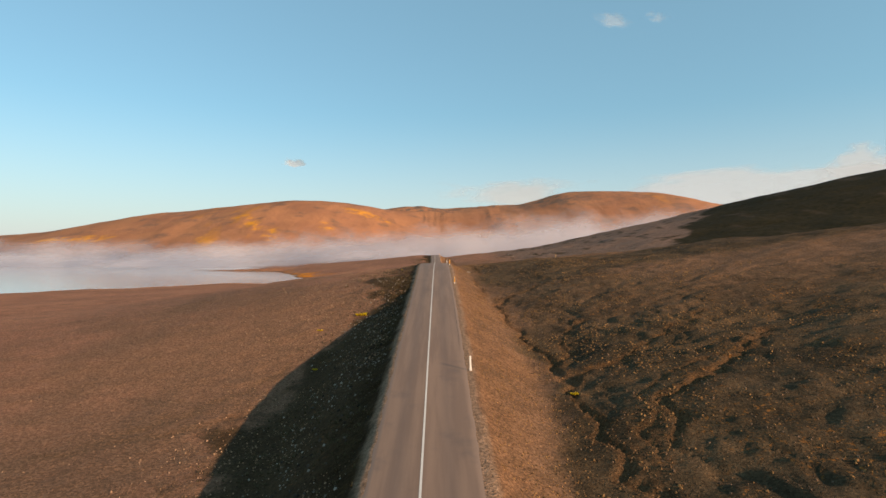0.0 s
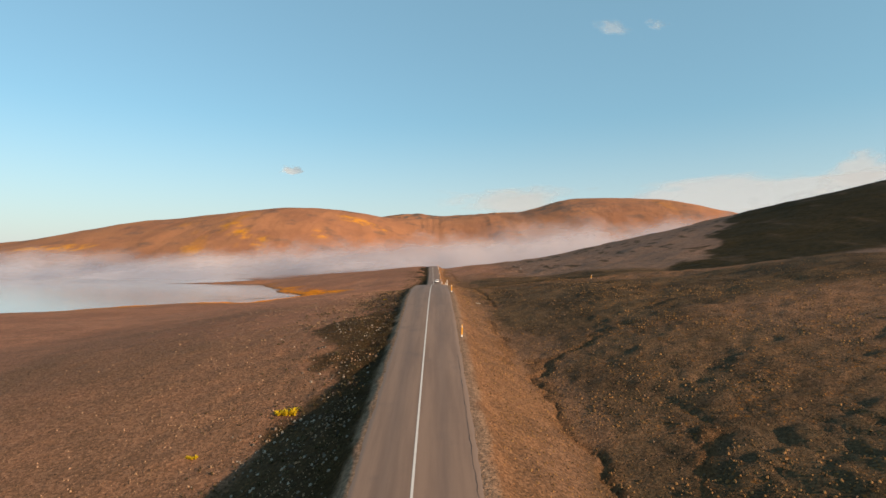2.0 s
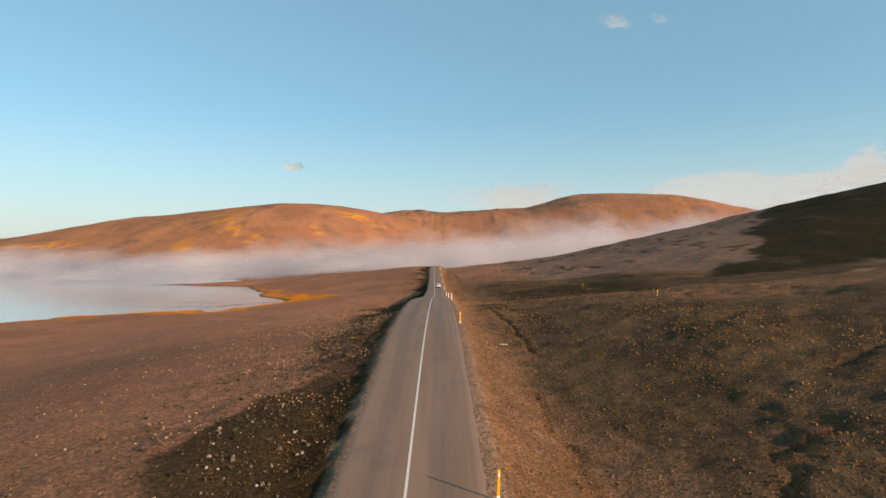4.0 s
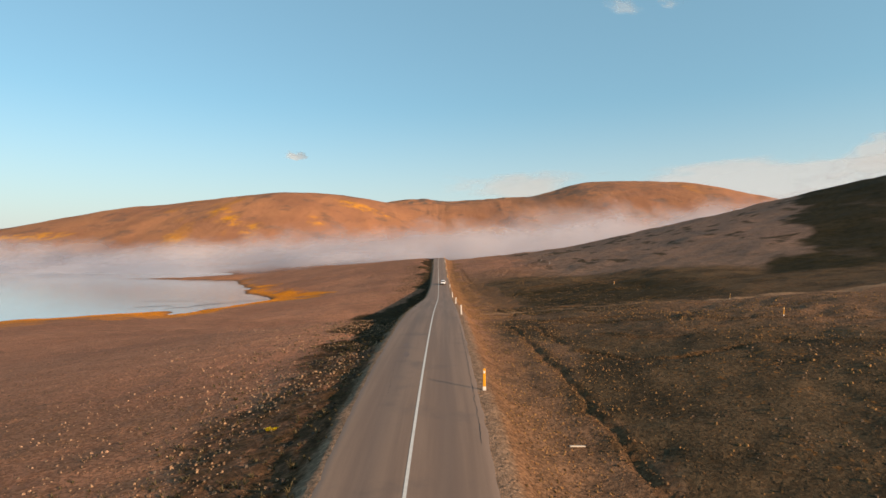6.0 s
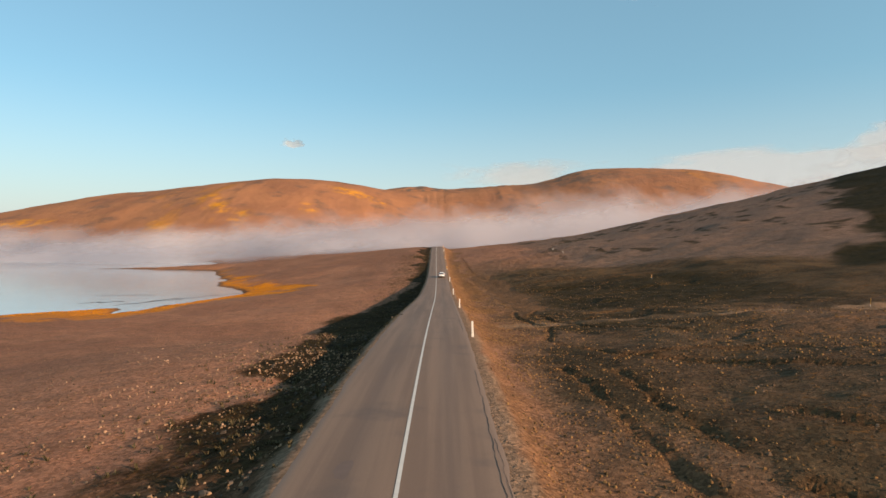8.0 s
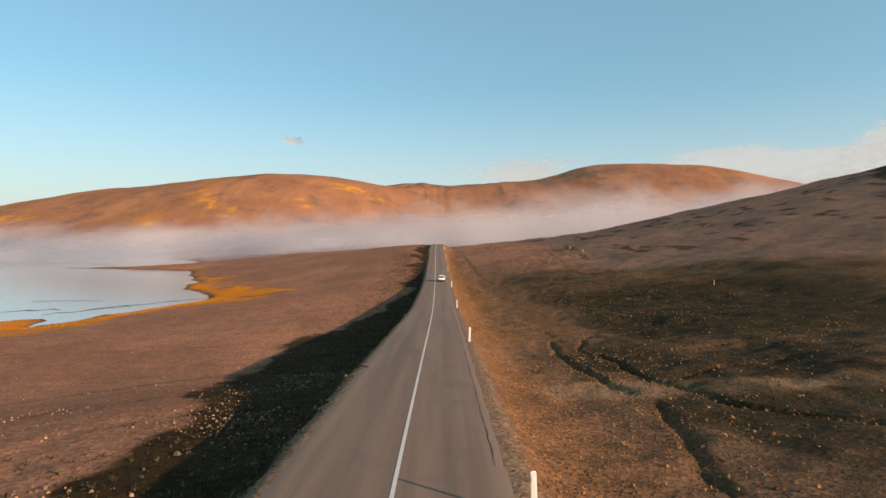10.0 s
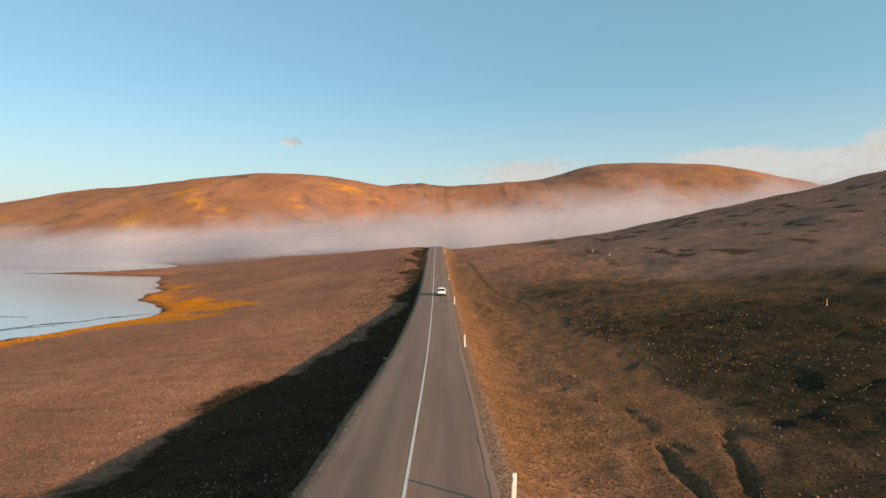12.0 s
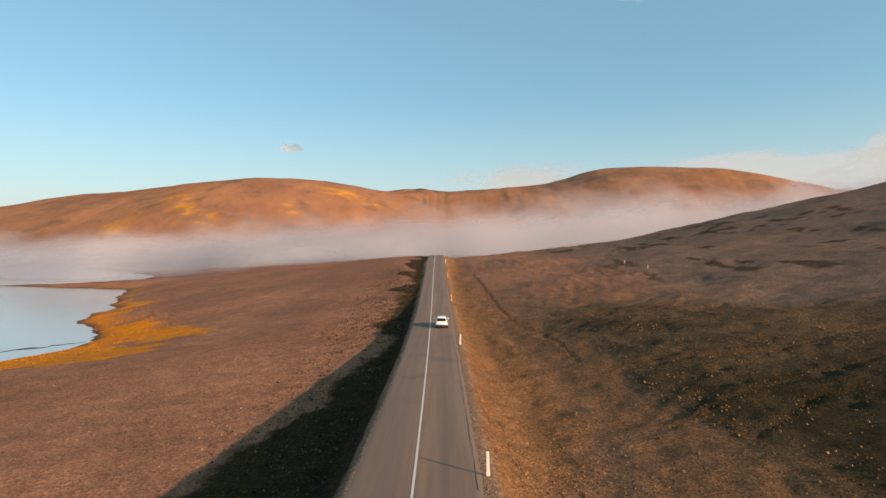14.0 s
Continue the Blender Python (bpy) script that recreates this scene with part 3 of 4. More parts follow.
# ---- lake ----
lx, ly = np.meshgrid(np.linspace(-1000, -60, 60), np.linspace(140, 760, 60))
me = mesh_grid("lake", lx, ly, np.zeros_like(lx))
me.materials.append(M_WATER)
lake = tagged(new("lake", me), "calm pale blue lake reflecting the sky", "lake", kind="structure")

# ---- road ----
ry = np.arange(-120, 620, 0.5)
ru = np.array([-4.1, -3.7, -3.4, -2.6, -1.8, -1.0, 0.0, 1.0, 1.8, 2.6, 3.4, 3.8, 4.2])
RU, RY = np.meshgrid(ru, ry)
wob = 0.045 * fbm(RY / 1.6, np.sign(RU) * 50.0, 3, 95, 0.7) * (np.abs(RU) > 3.5)
RX = road_x(RY) + np.where(RU < 0, RU * left_half(RY) / 4.1, RU * 0.95) + wob
RZ = road_z(RY) - 0.02 * np.abs(RU) - np.where(np.abs(RU) > 4, 0.12, 0) + 0.03
me = mesh_grid("road", RX, RY, RZ)
mask(me, "edge", smooth(np.abs(RU), 3.3, 3.75))
mask(me, "track", np.exp(-((np.abs(RU) - 1.8) / 0.7) ** 2))
me.materials.append(M_ASPHALT)
road = tagged(new("road", me), "worn grey-brown asphalt road with gravel shoulders", "road", kind="structure")

M_LINE = plain("road_paint", (0.72, 0.66, 0.58), 0.7, vary=0.3, scale=3.0)
lu = np.array([-0.07, 0.07])
LU, LY = np.meshgrid(lu, ry)
me = mesh_grid("centre_line", road_x(LY) + LU, LY, road_z(LY) + 0.04)
me.materials.append(M_LINE)
tagged(new("centre_line", me), "unbroken white painted centre line", "road marking", kind="structure")


# ---- fog bank over the far end of the plain ----
def mist_material(name, tone, big, small, lo, hi, thick, cut=(0.45, 1.45)):
    """Thin drifting vapour: lit from both sides, see-through where it thins out."""
    k = Mat(name, 1.0)
    dif, tra = k.node("ShaderNodeBsdfDiffuse"), k.node("ShaderNodeBsdfTranslucent")
    for nd in (dif, tra):
        nd.inputs["Color"].default_value = (*tone, 1)
    both, clear, out = k.node("ShaderNodeMixShader"), k.node("ShaderNodeBsdfTransparent"), k.node("ShaderNodeMixShader")
    both.inputs[0].default_value = 0.45
    k.l.new(dif.outputs[0], both.inputs[1])
    k.l.new(tra.outputs[0], both.inputs[2])
    n1 = k.noise(big, 5, 0.6, stretch=(1, 1, 2.0))
    n2 = k.noise(small, 4, 0.6, stretch=(1, 1, 1.6))
    body = k.ramp(k.math('ADD', k.math('MULTIPLY', n1, 0.65), k.math('MULTIPLY', n2, 0.35)), lo, hi)
    dens = k.attr("mist")
    f = k.math('MULTIPLY', k.ramp(k.math('ADD', k.math('MULTIPLY', dens, 1.25), k.math('MULTIPLY', body, 0.55)), *cut), thick)
    k.l.new(f, out.inputs[0])
    k.l.new(clear.outputs[0], out.inputs[1])
    k.l.new(both.outputs[0], out.inputs[2])
    k.l.new(out.outputs[0], k.n["Material Output"].inputs["Surface"])
    return k.m


M_FOG = mist_material("fog", (0.55, 0.545, 0.60), 0.011, 0.035, 0.36, 0.62, 0.51)
M_CLOUD = mist_material("cloud_vapour", (0.63, 0.68, 0.72), 0.0012, 0.0040, 0.25, 0.75, 0.80, (0.55, 2.0))


def fog_layer(y0, seed, lift, right=620, foot_fade=0.0):
    """One curtain of the bank, wavy in plan, thick at the ground and torn along its top."""
    xs, vs = np.linspace(-1150, right, 150), np.linspace(0, 1, 26)
    X, V = np.meshgrid(xs, vs)
    Y = y0 + 26 * fbm(X / 160, X * 0 + seed, 3, seed) + 30 * V + 0.05 * np.abs(X)
    top = curve(X, (-1150, -540, -240, -60, 80, 240, 420, 620), (20, 25, 31, 39, 48, 58, 68, 76)) * lift
    top = top * (1 + 0.35 * fbm(X / 120, X * 0 + 3.3 * seed, 3, seed + 4)) + 8
    foot = np.maximum(ground_z(X[:1], Y[:1])[0], 0) - 1.0
    Z = np.maximum(foot + V * top, -0.5)
    me = mesh_grid("fog_bank", X, Y, Z)
    side = smooth(X, -1150, -900) * (1 - smooth(X, right - 150, right))
    mask(me, "mist", (1 - smooth(V, 0.15, 1.0)) * (0.55 - 0.55 * foot_fade + (0.45 + 0.55 * foot_fade) * smooth(V, 0.0, 0.10 + 0.35 * foot_fade)) * side)
    me.materials.append(M_FOG)
    return tagged(new("fog_bank", me), "low pale morning fog lying before the hills", "fog", kind="stuff")


fog_layer(530, 61, 0.30, 40, 0.7)
for y0, seed, lift in ((580, 11, 0.55), (620, 21, 0.8), (665, 31, 1.0), (725, 41, 1.1)):
    fog_layer(y0, seed, lift)


# ---- clouds near the skyline ----
def cloud(px, pz, w, h, seed, weight=1.0, lean=0.0):
    xs, vs = np.linspace(-1, 1, 60), np.linspace(-1, 1, 30)
    U, V = np.meshgrid(xs, vs)
    X, Z = px + U * w, pz + V * h + lean * U * w
    Y = 4560 - 25 * (U * U + V * V)
    me = mesh_grid("cloud", X, Y, Z)
    r = np.hypot(U, V) + 0.30 * fbm(U * 2.4 + seed, V * 2.0, 4, seed)
    mask(me, "mist", (1 - smooth(r, 0.0, 1.0)) * weight * (1 - smooth(np.maximum(np.abs(U), np.abs(V)), 0.75, 0.98)))
    me.materials.append(M_CLOUD)
    return tagged(new("cloud", me), "small soft white cloud low in the sky", "cloud", group="clouds", kind="stuff")


cloud(2950, 560, 1750, 280, 3, 2.0, 0.10)
cloud(3450, 700, 700, 240, 5, 1.6, 0.16)
cloud(650, 450, 900, 210, 7, 1.25, 0.03)
cloud(-1180, 715, 125, 60, 13, 2.0)
cloud(1480, 1890, 270, 110, 17, 0.7, -0.22)
cloud(1810, 1930, 130, 70, 19, 0.6)

# ---- glowing see-through shell, added to paint pale haze along the whole horizon ----
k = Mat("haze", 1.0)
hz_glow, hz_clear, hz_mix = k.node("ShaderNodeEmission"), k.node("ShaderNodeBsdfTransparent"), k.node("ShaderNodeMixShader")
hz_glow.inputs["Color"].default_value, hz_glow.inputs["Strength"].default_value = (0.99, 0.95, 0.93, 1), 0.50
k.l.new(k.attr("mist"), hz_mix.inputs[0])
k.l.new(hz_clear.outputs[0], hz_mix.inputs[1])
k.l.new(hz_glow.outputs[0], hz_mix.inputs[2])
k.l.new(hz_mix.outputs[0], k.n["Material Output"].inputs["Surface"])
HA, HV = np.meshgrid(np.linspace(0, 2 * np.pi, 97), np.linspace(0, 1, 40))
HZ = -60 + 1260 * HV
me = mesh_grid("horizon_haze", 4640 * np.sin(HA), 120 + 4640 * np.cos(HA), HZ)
# the painted glow is strongest at the foot and fades upward
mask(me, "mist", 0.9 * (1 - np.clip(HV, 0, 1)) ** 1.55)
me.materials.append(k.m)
tagged(new("horizon_haze", me), "glowing backdrop shell that paints pale haze along the horizon", "haze", kind="structure")


# ---- things ----
def box_bm(bm, sx, sy, sz, x=0, y=0, z=0, bevel=0.0, taper=1.0):
    r = bmesh.ops.create_cube(bm, size=1)
    vs = r["verts"]
    for v in vs:
        t = taper if v.co.z > 0 else 1.0
        v.co = Vector((v.co.x * sx * t + x, v.co.y * sy * t + y, v.co.z * sz + z))
    if bevel:
        es = list({e for v in vs for e in v.link_edges})
        bmesh.ops.bevel(bm, geom=es, offset=bevel, segments=2, affect='EDGES', profile=0.6)
    return bm


def part(name, bm, material, parent, label="", smooth_faces=False):
    me = bpy.data.meshes.new(name)
    if smooth_faces:
        for f in bm.faces:
            f.smooth = True
    bm.to_mesh(me)
    bm.free()
    me.materials.append(material)
    ob = new(name, me)
    ob.parent = parent
    return tagged(ob, label)


def land(x, y):
    return float(ground_z(np.array([[float(x)]]), np.array([[float(y)]]))[0][0, 0])


# roadside marker posts
M_POST_W = plain("white_plastic", (0.78, 0.72, 0.64), 0.5, vary=0.12, scale=6)
M_POST_Y = plain("yellow_plastic", (0.80, 0.36, 0.02), 0.5, vary=0.15, scale=6)
M_REFLECT = plain("reflector", (0.85, 0.80, 0.70), 0.2)


def marker_post(colour, label, foot=M_POST_W):
    root = tagged(new("marker_post"), label, "marker post", "roadside marker posts")
    shaft = part("shaft", box_bm(bmesh.new(), 0.10, 0.045, 1.12, 0, 0, 0.86, 0.018, 0.94), colour, root)
    part("foot", box_bm(bmesh.new(), 0.115, 0.055, 0.42, 0, 0, 0.12, 0.015), foot, root, "pale plastic foot sleeve")
    part("cap", box_bm(bmesh.new(), 0.10, 0.05, 0.05, 0, 0, 1.44, 0.015, 0.6), colour, root)
    part("reflector", box_bm(bmesh.new(), 0.06, 0.012, 0.16, 0, -0.026, 1.24, 0.004), M_REFLECT, shaft, "pale rectangular reflector")
    return root


white_post = marker_post(M_POST_W, "white plastic marker post on the gravel shoulder")
yellow_post = marker_post(M_POST_Y, "yellow-orange plastic marker post on the gravel shoulder")
first = {white_post: True, yellow_post: True}
rng = random.Random(4)
for y, yellow in ((10, 0), (52, 0), (104, 1), (147, 1), (192, 0), (229, 0), (270, 0), (311, 0), (355, 1), (397, 1), (439, 0), (480, 1)):
    kind = yellow_post if yellow else white_post
    x = float(road_x(y)) + 4.05
    m = pose(x, y, float(road_z(y)) - 0.16, rng.uniform(-2, 2), rng.uniform(-2.5, 2.5), rng.uniform(-6, 6)) @ Matrix.Diagonal((1.35, 1.2, 1, 1))
    if first[kind]:
        kind.matrix_basis, first[kind] = m, False
    else:
        copy_thing(kind, m)
for x, y, kind in ((36, 170, yellow_post), (50.5, 209, yellow_post), (54, 286, yellow_post), (49, 388, white_post), (51.2, 377, white_post)):
    ob = copy_thing(kind, pose(x, y, land(x, y) - 0.08, 2, rng.uniform(-3, 3), rng.uniform(0, 60)) @ Matrix.Diagonal((0.7, 0.7, 0.7, 1)))
    tagged(ob, "lone thin marker post along the old trail on the slope", group="trail marker posts")


# the white car ahead
M_CAR = Mat("white_car_paint", 0.25)
M_CAR.color((0.80, 0.79, 0.77))
M_CAR.b.inputs["Coat Weight"].default_value = 0.6
M_CAR = M_CAR.m
M_GLASS = Mat("dark_car_glass", 0.06)
M_GLASS.color((0.012, 0.014, 0.016))
M_GLASS.b.inputs["Specular IOR Level"].default_value = 0.7
M_GLASS = M_GLASS.m
M_RUBBER = plain("black_rubber", (0.02, 0.02, 0.02), 0.85)
M_TRIM = plain("black_plastic", (0.03, 0.03, 0.032), 0.6)
M_RIM = plain("alloy", (0.5, 0.5, 0.5), 0.3, 0.9)
M_TAIL = plain("red_lens", (0.45, 0.02, 0.015), 0.2)
M_LAMP = plain("clear_lens", (0.7, 0.7, 0.7), 0.1)
M_PLATE = plain("plate", (0.75, 0.75, 0.75), 0.4)


def loft(sections):
    """A closed hull through rings of equal length."""
    bm = bmesh.new()
    rings = [[bm.verts.new(p) for p in ring] for ring in sections]
    n = len(rings[0])
    for a, b in zip(rings, rings[1:]):
        for i in range(n):
            bm.faces.new((a[i], a[(i + 1) % n], b[(i + 1) % n], b[i]))
    bm.faces.new(rings[0][::-1])
    bm.faces.new(rings[-1])
    bmesh.ops.recalc_face_normals(bm, faces=bm.faces)
    return bm


def hull_ring(y, half, z0, z1, tuck=0.08):
    """One cross-section of the car's body, y along the car."""
    pts = ((-half + tuck, z0), (-half, z0 + 0.18), (-half, z0 + (z1 - z0) * 0.62), (-half + 0.06, z1 - 0.04), (-half + 0.16, z1))
    return [(x, y, z) for x, z in pts] + [(-x, y, z) for x, z in pts[::-1]]


def cabin_ring(y, half_low, half_top, z0, z1):
    pts = ((-half_low, z0), (-half_low + (half_low - half_top) * 0.8, z0 + (z1 - z0) * 0.8), (-half_top, z1 - 0.03), (-half_top + 0.14, z1))
    return [(x, y, z) for x, z in pts] + [(-x, y, z) for x, z in pts[::-1]]


def tube_bm(r, width, r_in=0.0, seg=28):
    bm = bmesh.new()
    prof = ((r_in, -width / 2), (r - 0.04, -width / 2), (r, -width / 2 + 0.05), (r, width / 2 - 0.05), (r - 0.04, width / 2), (r_in, width / 2))
    rings = []
    for k in range(seg):
        a = 2 * math.pi * k / seg
        rings.append([bm.verts.new((w, rad * math.cos(a), rad * math.sin(a))) for rad, w in prof])
    for k in range(seg):
        a, b = rings[k], rings[(k + 1) % seg]
        for i in range(len(prof) - 1):
            bm.faces.new((a[i], a[i + 1], b[i + 1], b[i]))
        if r_in:
            bm.faces.new((a[-1], a[0], b[0], b[-1]))
    bmesh.ops.remove_doubles(bm, verts=bm.verts, dist=1e-5)
    bmesh.ops.recalc_face_normals(bm, faces=bm.faces)
    return bm


def car_thing():
    root = tagged(new("car"), "white sport utility car driving away along the asphalt road", "car")
    body = part("body", loft([hull_ring(-2.16, 0.78, 0.42, 0.92), hull_ring(-2.05, 0.88, 0.34, 1.02), hull_ring(-1.4, 0.92, 0.30, 1.05),
                              hull_ring(0.0, 0.93, 0.30, 1.03), hull_ring(1.2, 0.92, 0.30, 0.98), hull_ring(1.95, 0.86, 0.34, 0.90),
                              hull_ring(2.2, 0.74, 0.42, 0.78)]), M_CAR, root, "glossy white body", True)
    cabin = part("cabin", loft([cabin_ring(-2.02, 0.82, 0.70, 0.98, 1.02), cabin_ring(-1.72, 0.84, 0.64, 1.0, 1.60), cabin_ring(-0.9, 0.85, 0.66, 1.0, 1.70),
                                cabin_ring(0.1, 0.85, 0.66, 1.0, 1.68), cabin_ring(1.0, 0.83, 0.70, 0.96, 1.0)]), M_CAR, root, "", True)
    b = bmesh.new()
    vs = [b.verts.new(p) for p in ((-0.70, -2.015, 1.10), (0.70, -2.015, 1.10), (0.60, -1.785, 1.53), (-0.60, -1.785, 1.53))]
    b.faces.new(vs)
    r = bmesh.ops.extrude_face_region(b, geom=b.faces[:])
    for v in r["geom"]:
        if isinstance(v, bmesh.types.BMVert):
            v.co.y += 0.05
    bmesh.ops.recalc_face_normals(b, faces=b.faces)
    part("rear_window", b, M_GLASS, cabin, "dark tinted rear window")
    for sx in (-1, 1):
        b = bmesh.new()
        outer = ((-1.65, 1.08, 0.845), (0.75, 1.06, 0.845), (0.15, 1.56, 0.715), (-1.5, 1.55, 0.705))
        vs = [b.verts.new((sx * x, y, z)) for y, z, x in outer]
        b.faces.new(vs)
        r = bmesh.ops.extrude_face_region(b, geom=b.faces[:])
        for v in r["geom"]:
            if isinstance(v, bmesh.types.BMVert):
                v.co.x -= sx * 0.05
        bmesh.ops.recalc_face_normals(b, faces=b.faces)
        part("side_window", b, M_GLASS, cabin, "dark side window")
        mir = part("mirror", box_bm(bmesh.new(), 0.22, 0.12, 0.16, sx * 1.02, 0.72, 1.10, 0.04), M_CAR, root)
        part("tail_light", box_bm(bmesh.new(), 0.16, 0.10, 0.28, sx * 0.76, -2.06, 0.90, 0.03), M_TAIL, root, "red tail light")
        part("headlight", box_bm(bmesh.new(), 0.28, 0.14, 0.14, sx * 0.66, 2.08, 0.74, 0.03), M_LAMP, root, "clear headlight")
        part("roof_rail", box_bm(bmesh.new(), 0.04, 1.7, 0.05, sx * 0.58, -0.75, 1.73, 0.015), M_TRIM, root, "black roof rail")
        for wy in (-1.32, 1.36):
            wheel = part("wheel", tube_bm(0.34, 0.22, 0.21), M_RUBBER, root, "black tyre", True)
            wheel.location = (sx * 0.82, wy, 0.34)
            part("rim", tube_bm(0.21, 0.16), M_RIM, wheel, "grey alloy rim")
            part("wheel_arch", tube_bm(0.42, 0.10, 0.36), M_TRIM, root, "black arch trim").location = (sx * 0.90, wy, 0.36)
    part("rear_bumper", box_bm(bmesh.new(), 1.66, 0.22, 0.26, 0, -2.12, 0.46, 0.05), M_TRIM, root, "dark lower bumper")
    part("front_bumper", box_bm(bmesh.new(), 1.56, 0.22, 0.24, 0, 2.14, 0.46, 0.05), M_TRIM, root, "dark lower bumper")
    part("number_plate", box_bm(bmesh.new(), 0.50, 0.02, 0.11, 0, -2.19, 0.74, 0.006), M_PLATE, root, "blank pale plate")
    part("sill", box_bm(bmesh.new(), 1.80, 2.1, 0.12, 0, 0.02, 0.30, 0.03), M_TRIM, root)
    return root


CAR_Y = 325.0
car = car_thing()
slope = math.degrees(math.atan2(float(road_z(CAR_Y + 2) - road_z(CAR_Y - 2)), 4))
car.matrix_basis = pose(float(road_x(CAR_Y)) + 1.75, CAR_Y, float(road_z(CAR_Y)) - 0.005, slope, 0, 0)


# ---- scattered stones and tufts ----
def scatter(count, seed, x0, x1, y0, y1, keep):
    """Random places on the land, thinned by keep(d, y, noise)."""
    g = np.random.RandomState(seed)
    x, y = g.uniform(x0, x1, count), g.uniform(y0, y1, count)
    d = x - road_x(y)
    p = keep(d, y, fbm(x / 7, y / 7, 3, seed))
    ok = g.uniform(0, 1, count) < p
    x, y = x[ok], y[ok]
    z = ground_z(x[None, :], y[None, :])[0][0]
    return x, y, z, g


def joined(name, verts, faces, material, label, category, smooth_faces=False):
    me = bpy.data.meshes.new(name)
    me.from_pydata(verts.reshape(-1, 3).tolist(), [], faces.tolist())
    me.materials.append(material)
    return tagged(new(name, me), label, category, kind="stuff")


CUBE = np.array([[-1, -1, -1], [1, -1, -1], [1, 1, -1], [-1, 1, -1], [-1, -1, 1], [1, -1, 1], [1, 1, 1], [-1, 1, 1]], float)
CUBE[4:, :2] *= 0.62
CUBE_F = np.array([[0, 3, 2, 1], [4, 5, 6, 7], [0, 1, 5, 4], [1, 2, 6, 5], [2, 3, 7, 6], [3, 0, 4, 7]])


def stones(name, places, lo, hi, material, label):
    x, y, z, g = places
    n = len(x)
    size = lo + (hi - lo) * g.uniform(0, 1, n) ** 3
    v = CUBE[None] * g.uniform(0.55, 1.1, (n, 8, 3)) * size[:, None, None] * 0.5 * np.array([1, 1, 0.8])
    a = g.uniform(0, 6.28, n)
    ca, sa = np.cos(a)[:, None], np.sin(a)[:, None]
    v = np.stack([v[..., 0] * ca - v[..., 1] * sa, v[..., 0] * sa + v[..., 1] * ca, v[..., 2]], -1)
    v += np.stack([x, y, z + 0.12 * size], -1)[:, None, :]
    f = (CUBE_F[None] + 8 * np.arange(n)[:, None, None]).reshape(-1, 4)
    return joined(name, v, f, material, label, "stones")


def tufts(name, places, lo, hi, blades, material, label, flat=0.75):
    """Low tussocks: each a fan of bent blades."""
    x, y, z, g = places
    n = len(x)
    h = lo + (hi - lo) * g.uniform(0, 1, n) ** 2
    a = g.uniform(0, 6.28, (n, blades))
    out = g.uniform(0.25, 1.0, (n, blades)) * flat
    w = 0.075 * h[:, None] * g.uniform(0.5, 1.5, (n, blades))
    base = np.stack([x, y, z - 0.02], -1)[:, None, :] + np.stack([np.cos(a), np.sin(a), 0 * a], -1) * 0.12 * h[:, None, None]
    side = np.stack([-np.sin(a), np.cos(a), 0 * a], -1) * w[..., None]
    mid = base + np.stack([np.cos(a) * out * 0.5, np.sin(a) * out * 0.5, 0.5 + 0 * a], -1) * h[:, None, None]
    tip = base + np.stack([np.cos(a) * out, np.sin(a) * out, g.uniform(0.3, 0.85, a.shape)], -1) * h[:, None, None]
    v = np.stack([base - side, base + side, mid + side, mid - side, tip], 2)
    i = 5 * np.arange(n * blades)[:, None]
    faces = (i + np.array([[0, 1, 2, 3]])).tolist() + (i + np.array([[3, 2, 4]])).tolist()
    me = bpy.data.meshes.new(name)
    me.from_pydata(v.reshape(-1, 3).tolist(), [], faces)
    me.materials.append(material)
    return tagged(new(name, me), label, "grass", kind="stuff")


def mounds(name, places, lo, hi, material, label):
    """Low uneven hummocks, each a small dome of its own."""
    x, y, z, g = places
    n = len(x)
    size = lo + (hi - lo) * g.uniform(0, 1, n) ** 2.2
    a = g.uniform(0, 6.28, n)[:, None] + np.arange(5) * 1.2566 + g.uniform(-0.35, 0.35, (n, 5))
    rim = np.stack([np.cos(a), np.sin(a), 0 * a], -1) * (g.uniform(0.38, 0.62, (n, 5)) * size[:, None])[..., None]
    top = rim * g.uniform(0.35, 0.75, (n, 5))[..., None]
    rim[..., 2] -= 0.06 * size[:, None]
    top[..., 2] = g.uniform(0.28, 0.58, (n, 5)) * size[:, None]
    v = np.concatenate([rim, top], 1) + np.stack([x, y, z], -1)[:, None, :]
    i = 10 * np.arange(n)[:, None, None]
    side = np.array([[k, (k + 1) % 5, 5 + (k + 1) % 5, 5 + k] for k in range(5)])
    faces = (i + side[None]).reshape(-1, 4).tolist() + (i[:, 0] + np.arange(5, 10)[None]).tolist()
    me = bpy.data.meshes.new(name)
    me.from_pydata(v.reshape(-1, 3).tolist(), [], faces)
    me.materials.append(material)
    return tagged(new(name, me), label, "tussocks", kind="stuff")


def island(name, a, b, rough=0.9):
    k = Mat(name, rough)
    r = k.node("ShaderNodeNewGeometry").outputs["Random Per Island"]
    k.color(k.mix(0.3, k.mix(r, a, b), k.mix(k.noise(9.0), (0.2, 0.2, 0.2), (0.8, 0.8, 0.8)), 'OVERLAY'))
    return k.m


M_STONE_DARK = island("basalt_stones", (0.015, 0.013, 0.010), (0.13, 0.10, 0.075))
M_STONE = island("gravel_stones", (0.045, 0.031, 0.021), (0.20, 0.130, 0.082))
M_STONE_PALE = island("pale_stones", (0.12, 0.10, 0.075), (0.38, 0.32, 0.25))
M_STRAW = island("straw", (0.30, 0.14, 0.045), (0.48, 0.27, 0.12))
M_PALE = island("pale_straw", (0.11, 0.068, 0.040), (0.36, 0.225, 0.130))
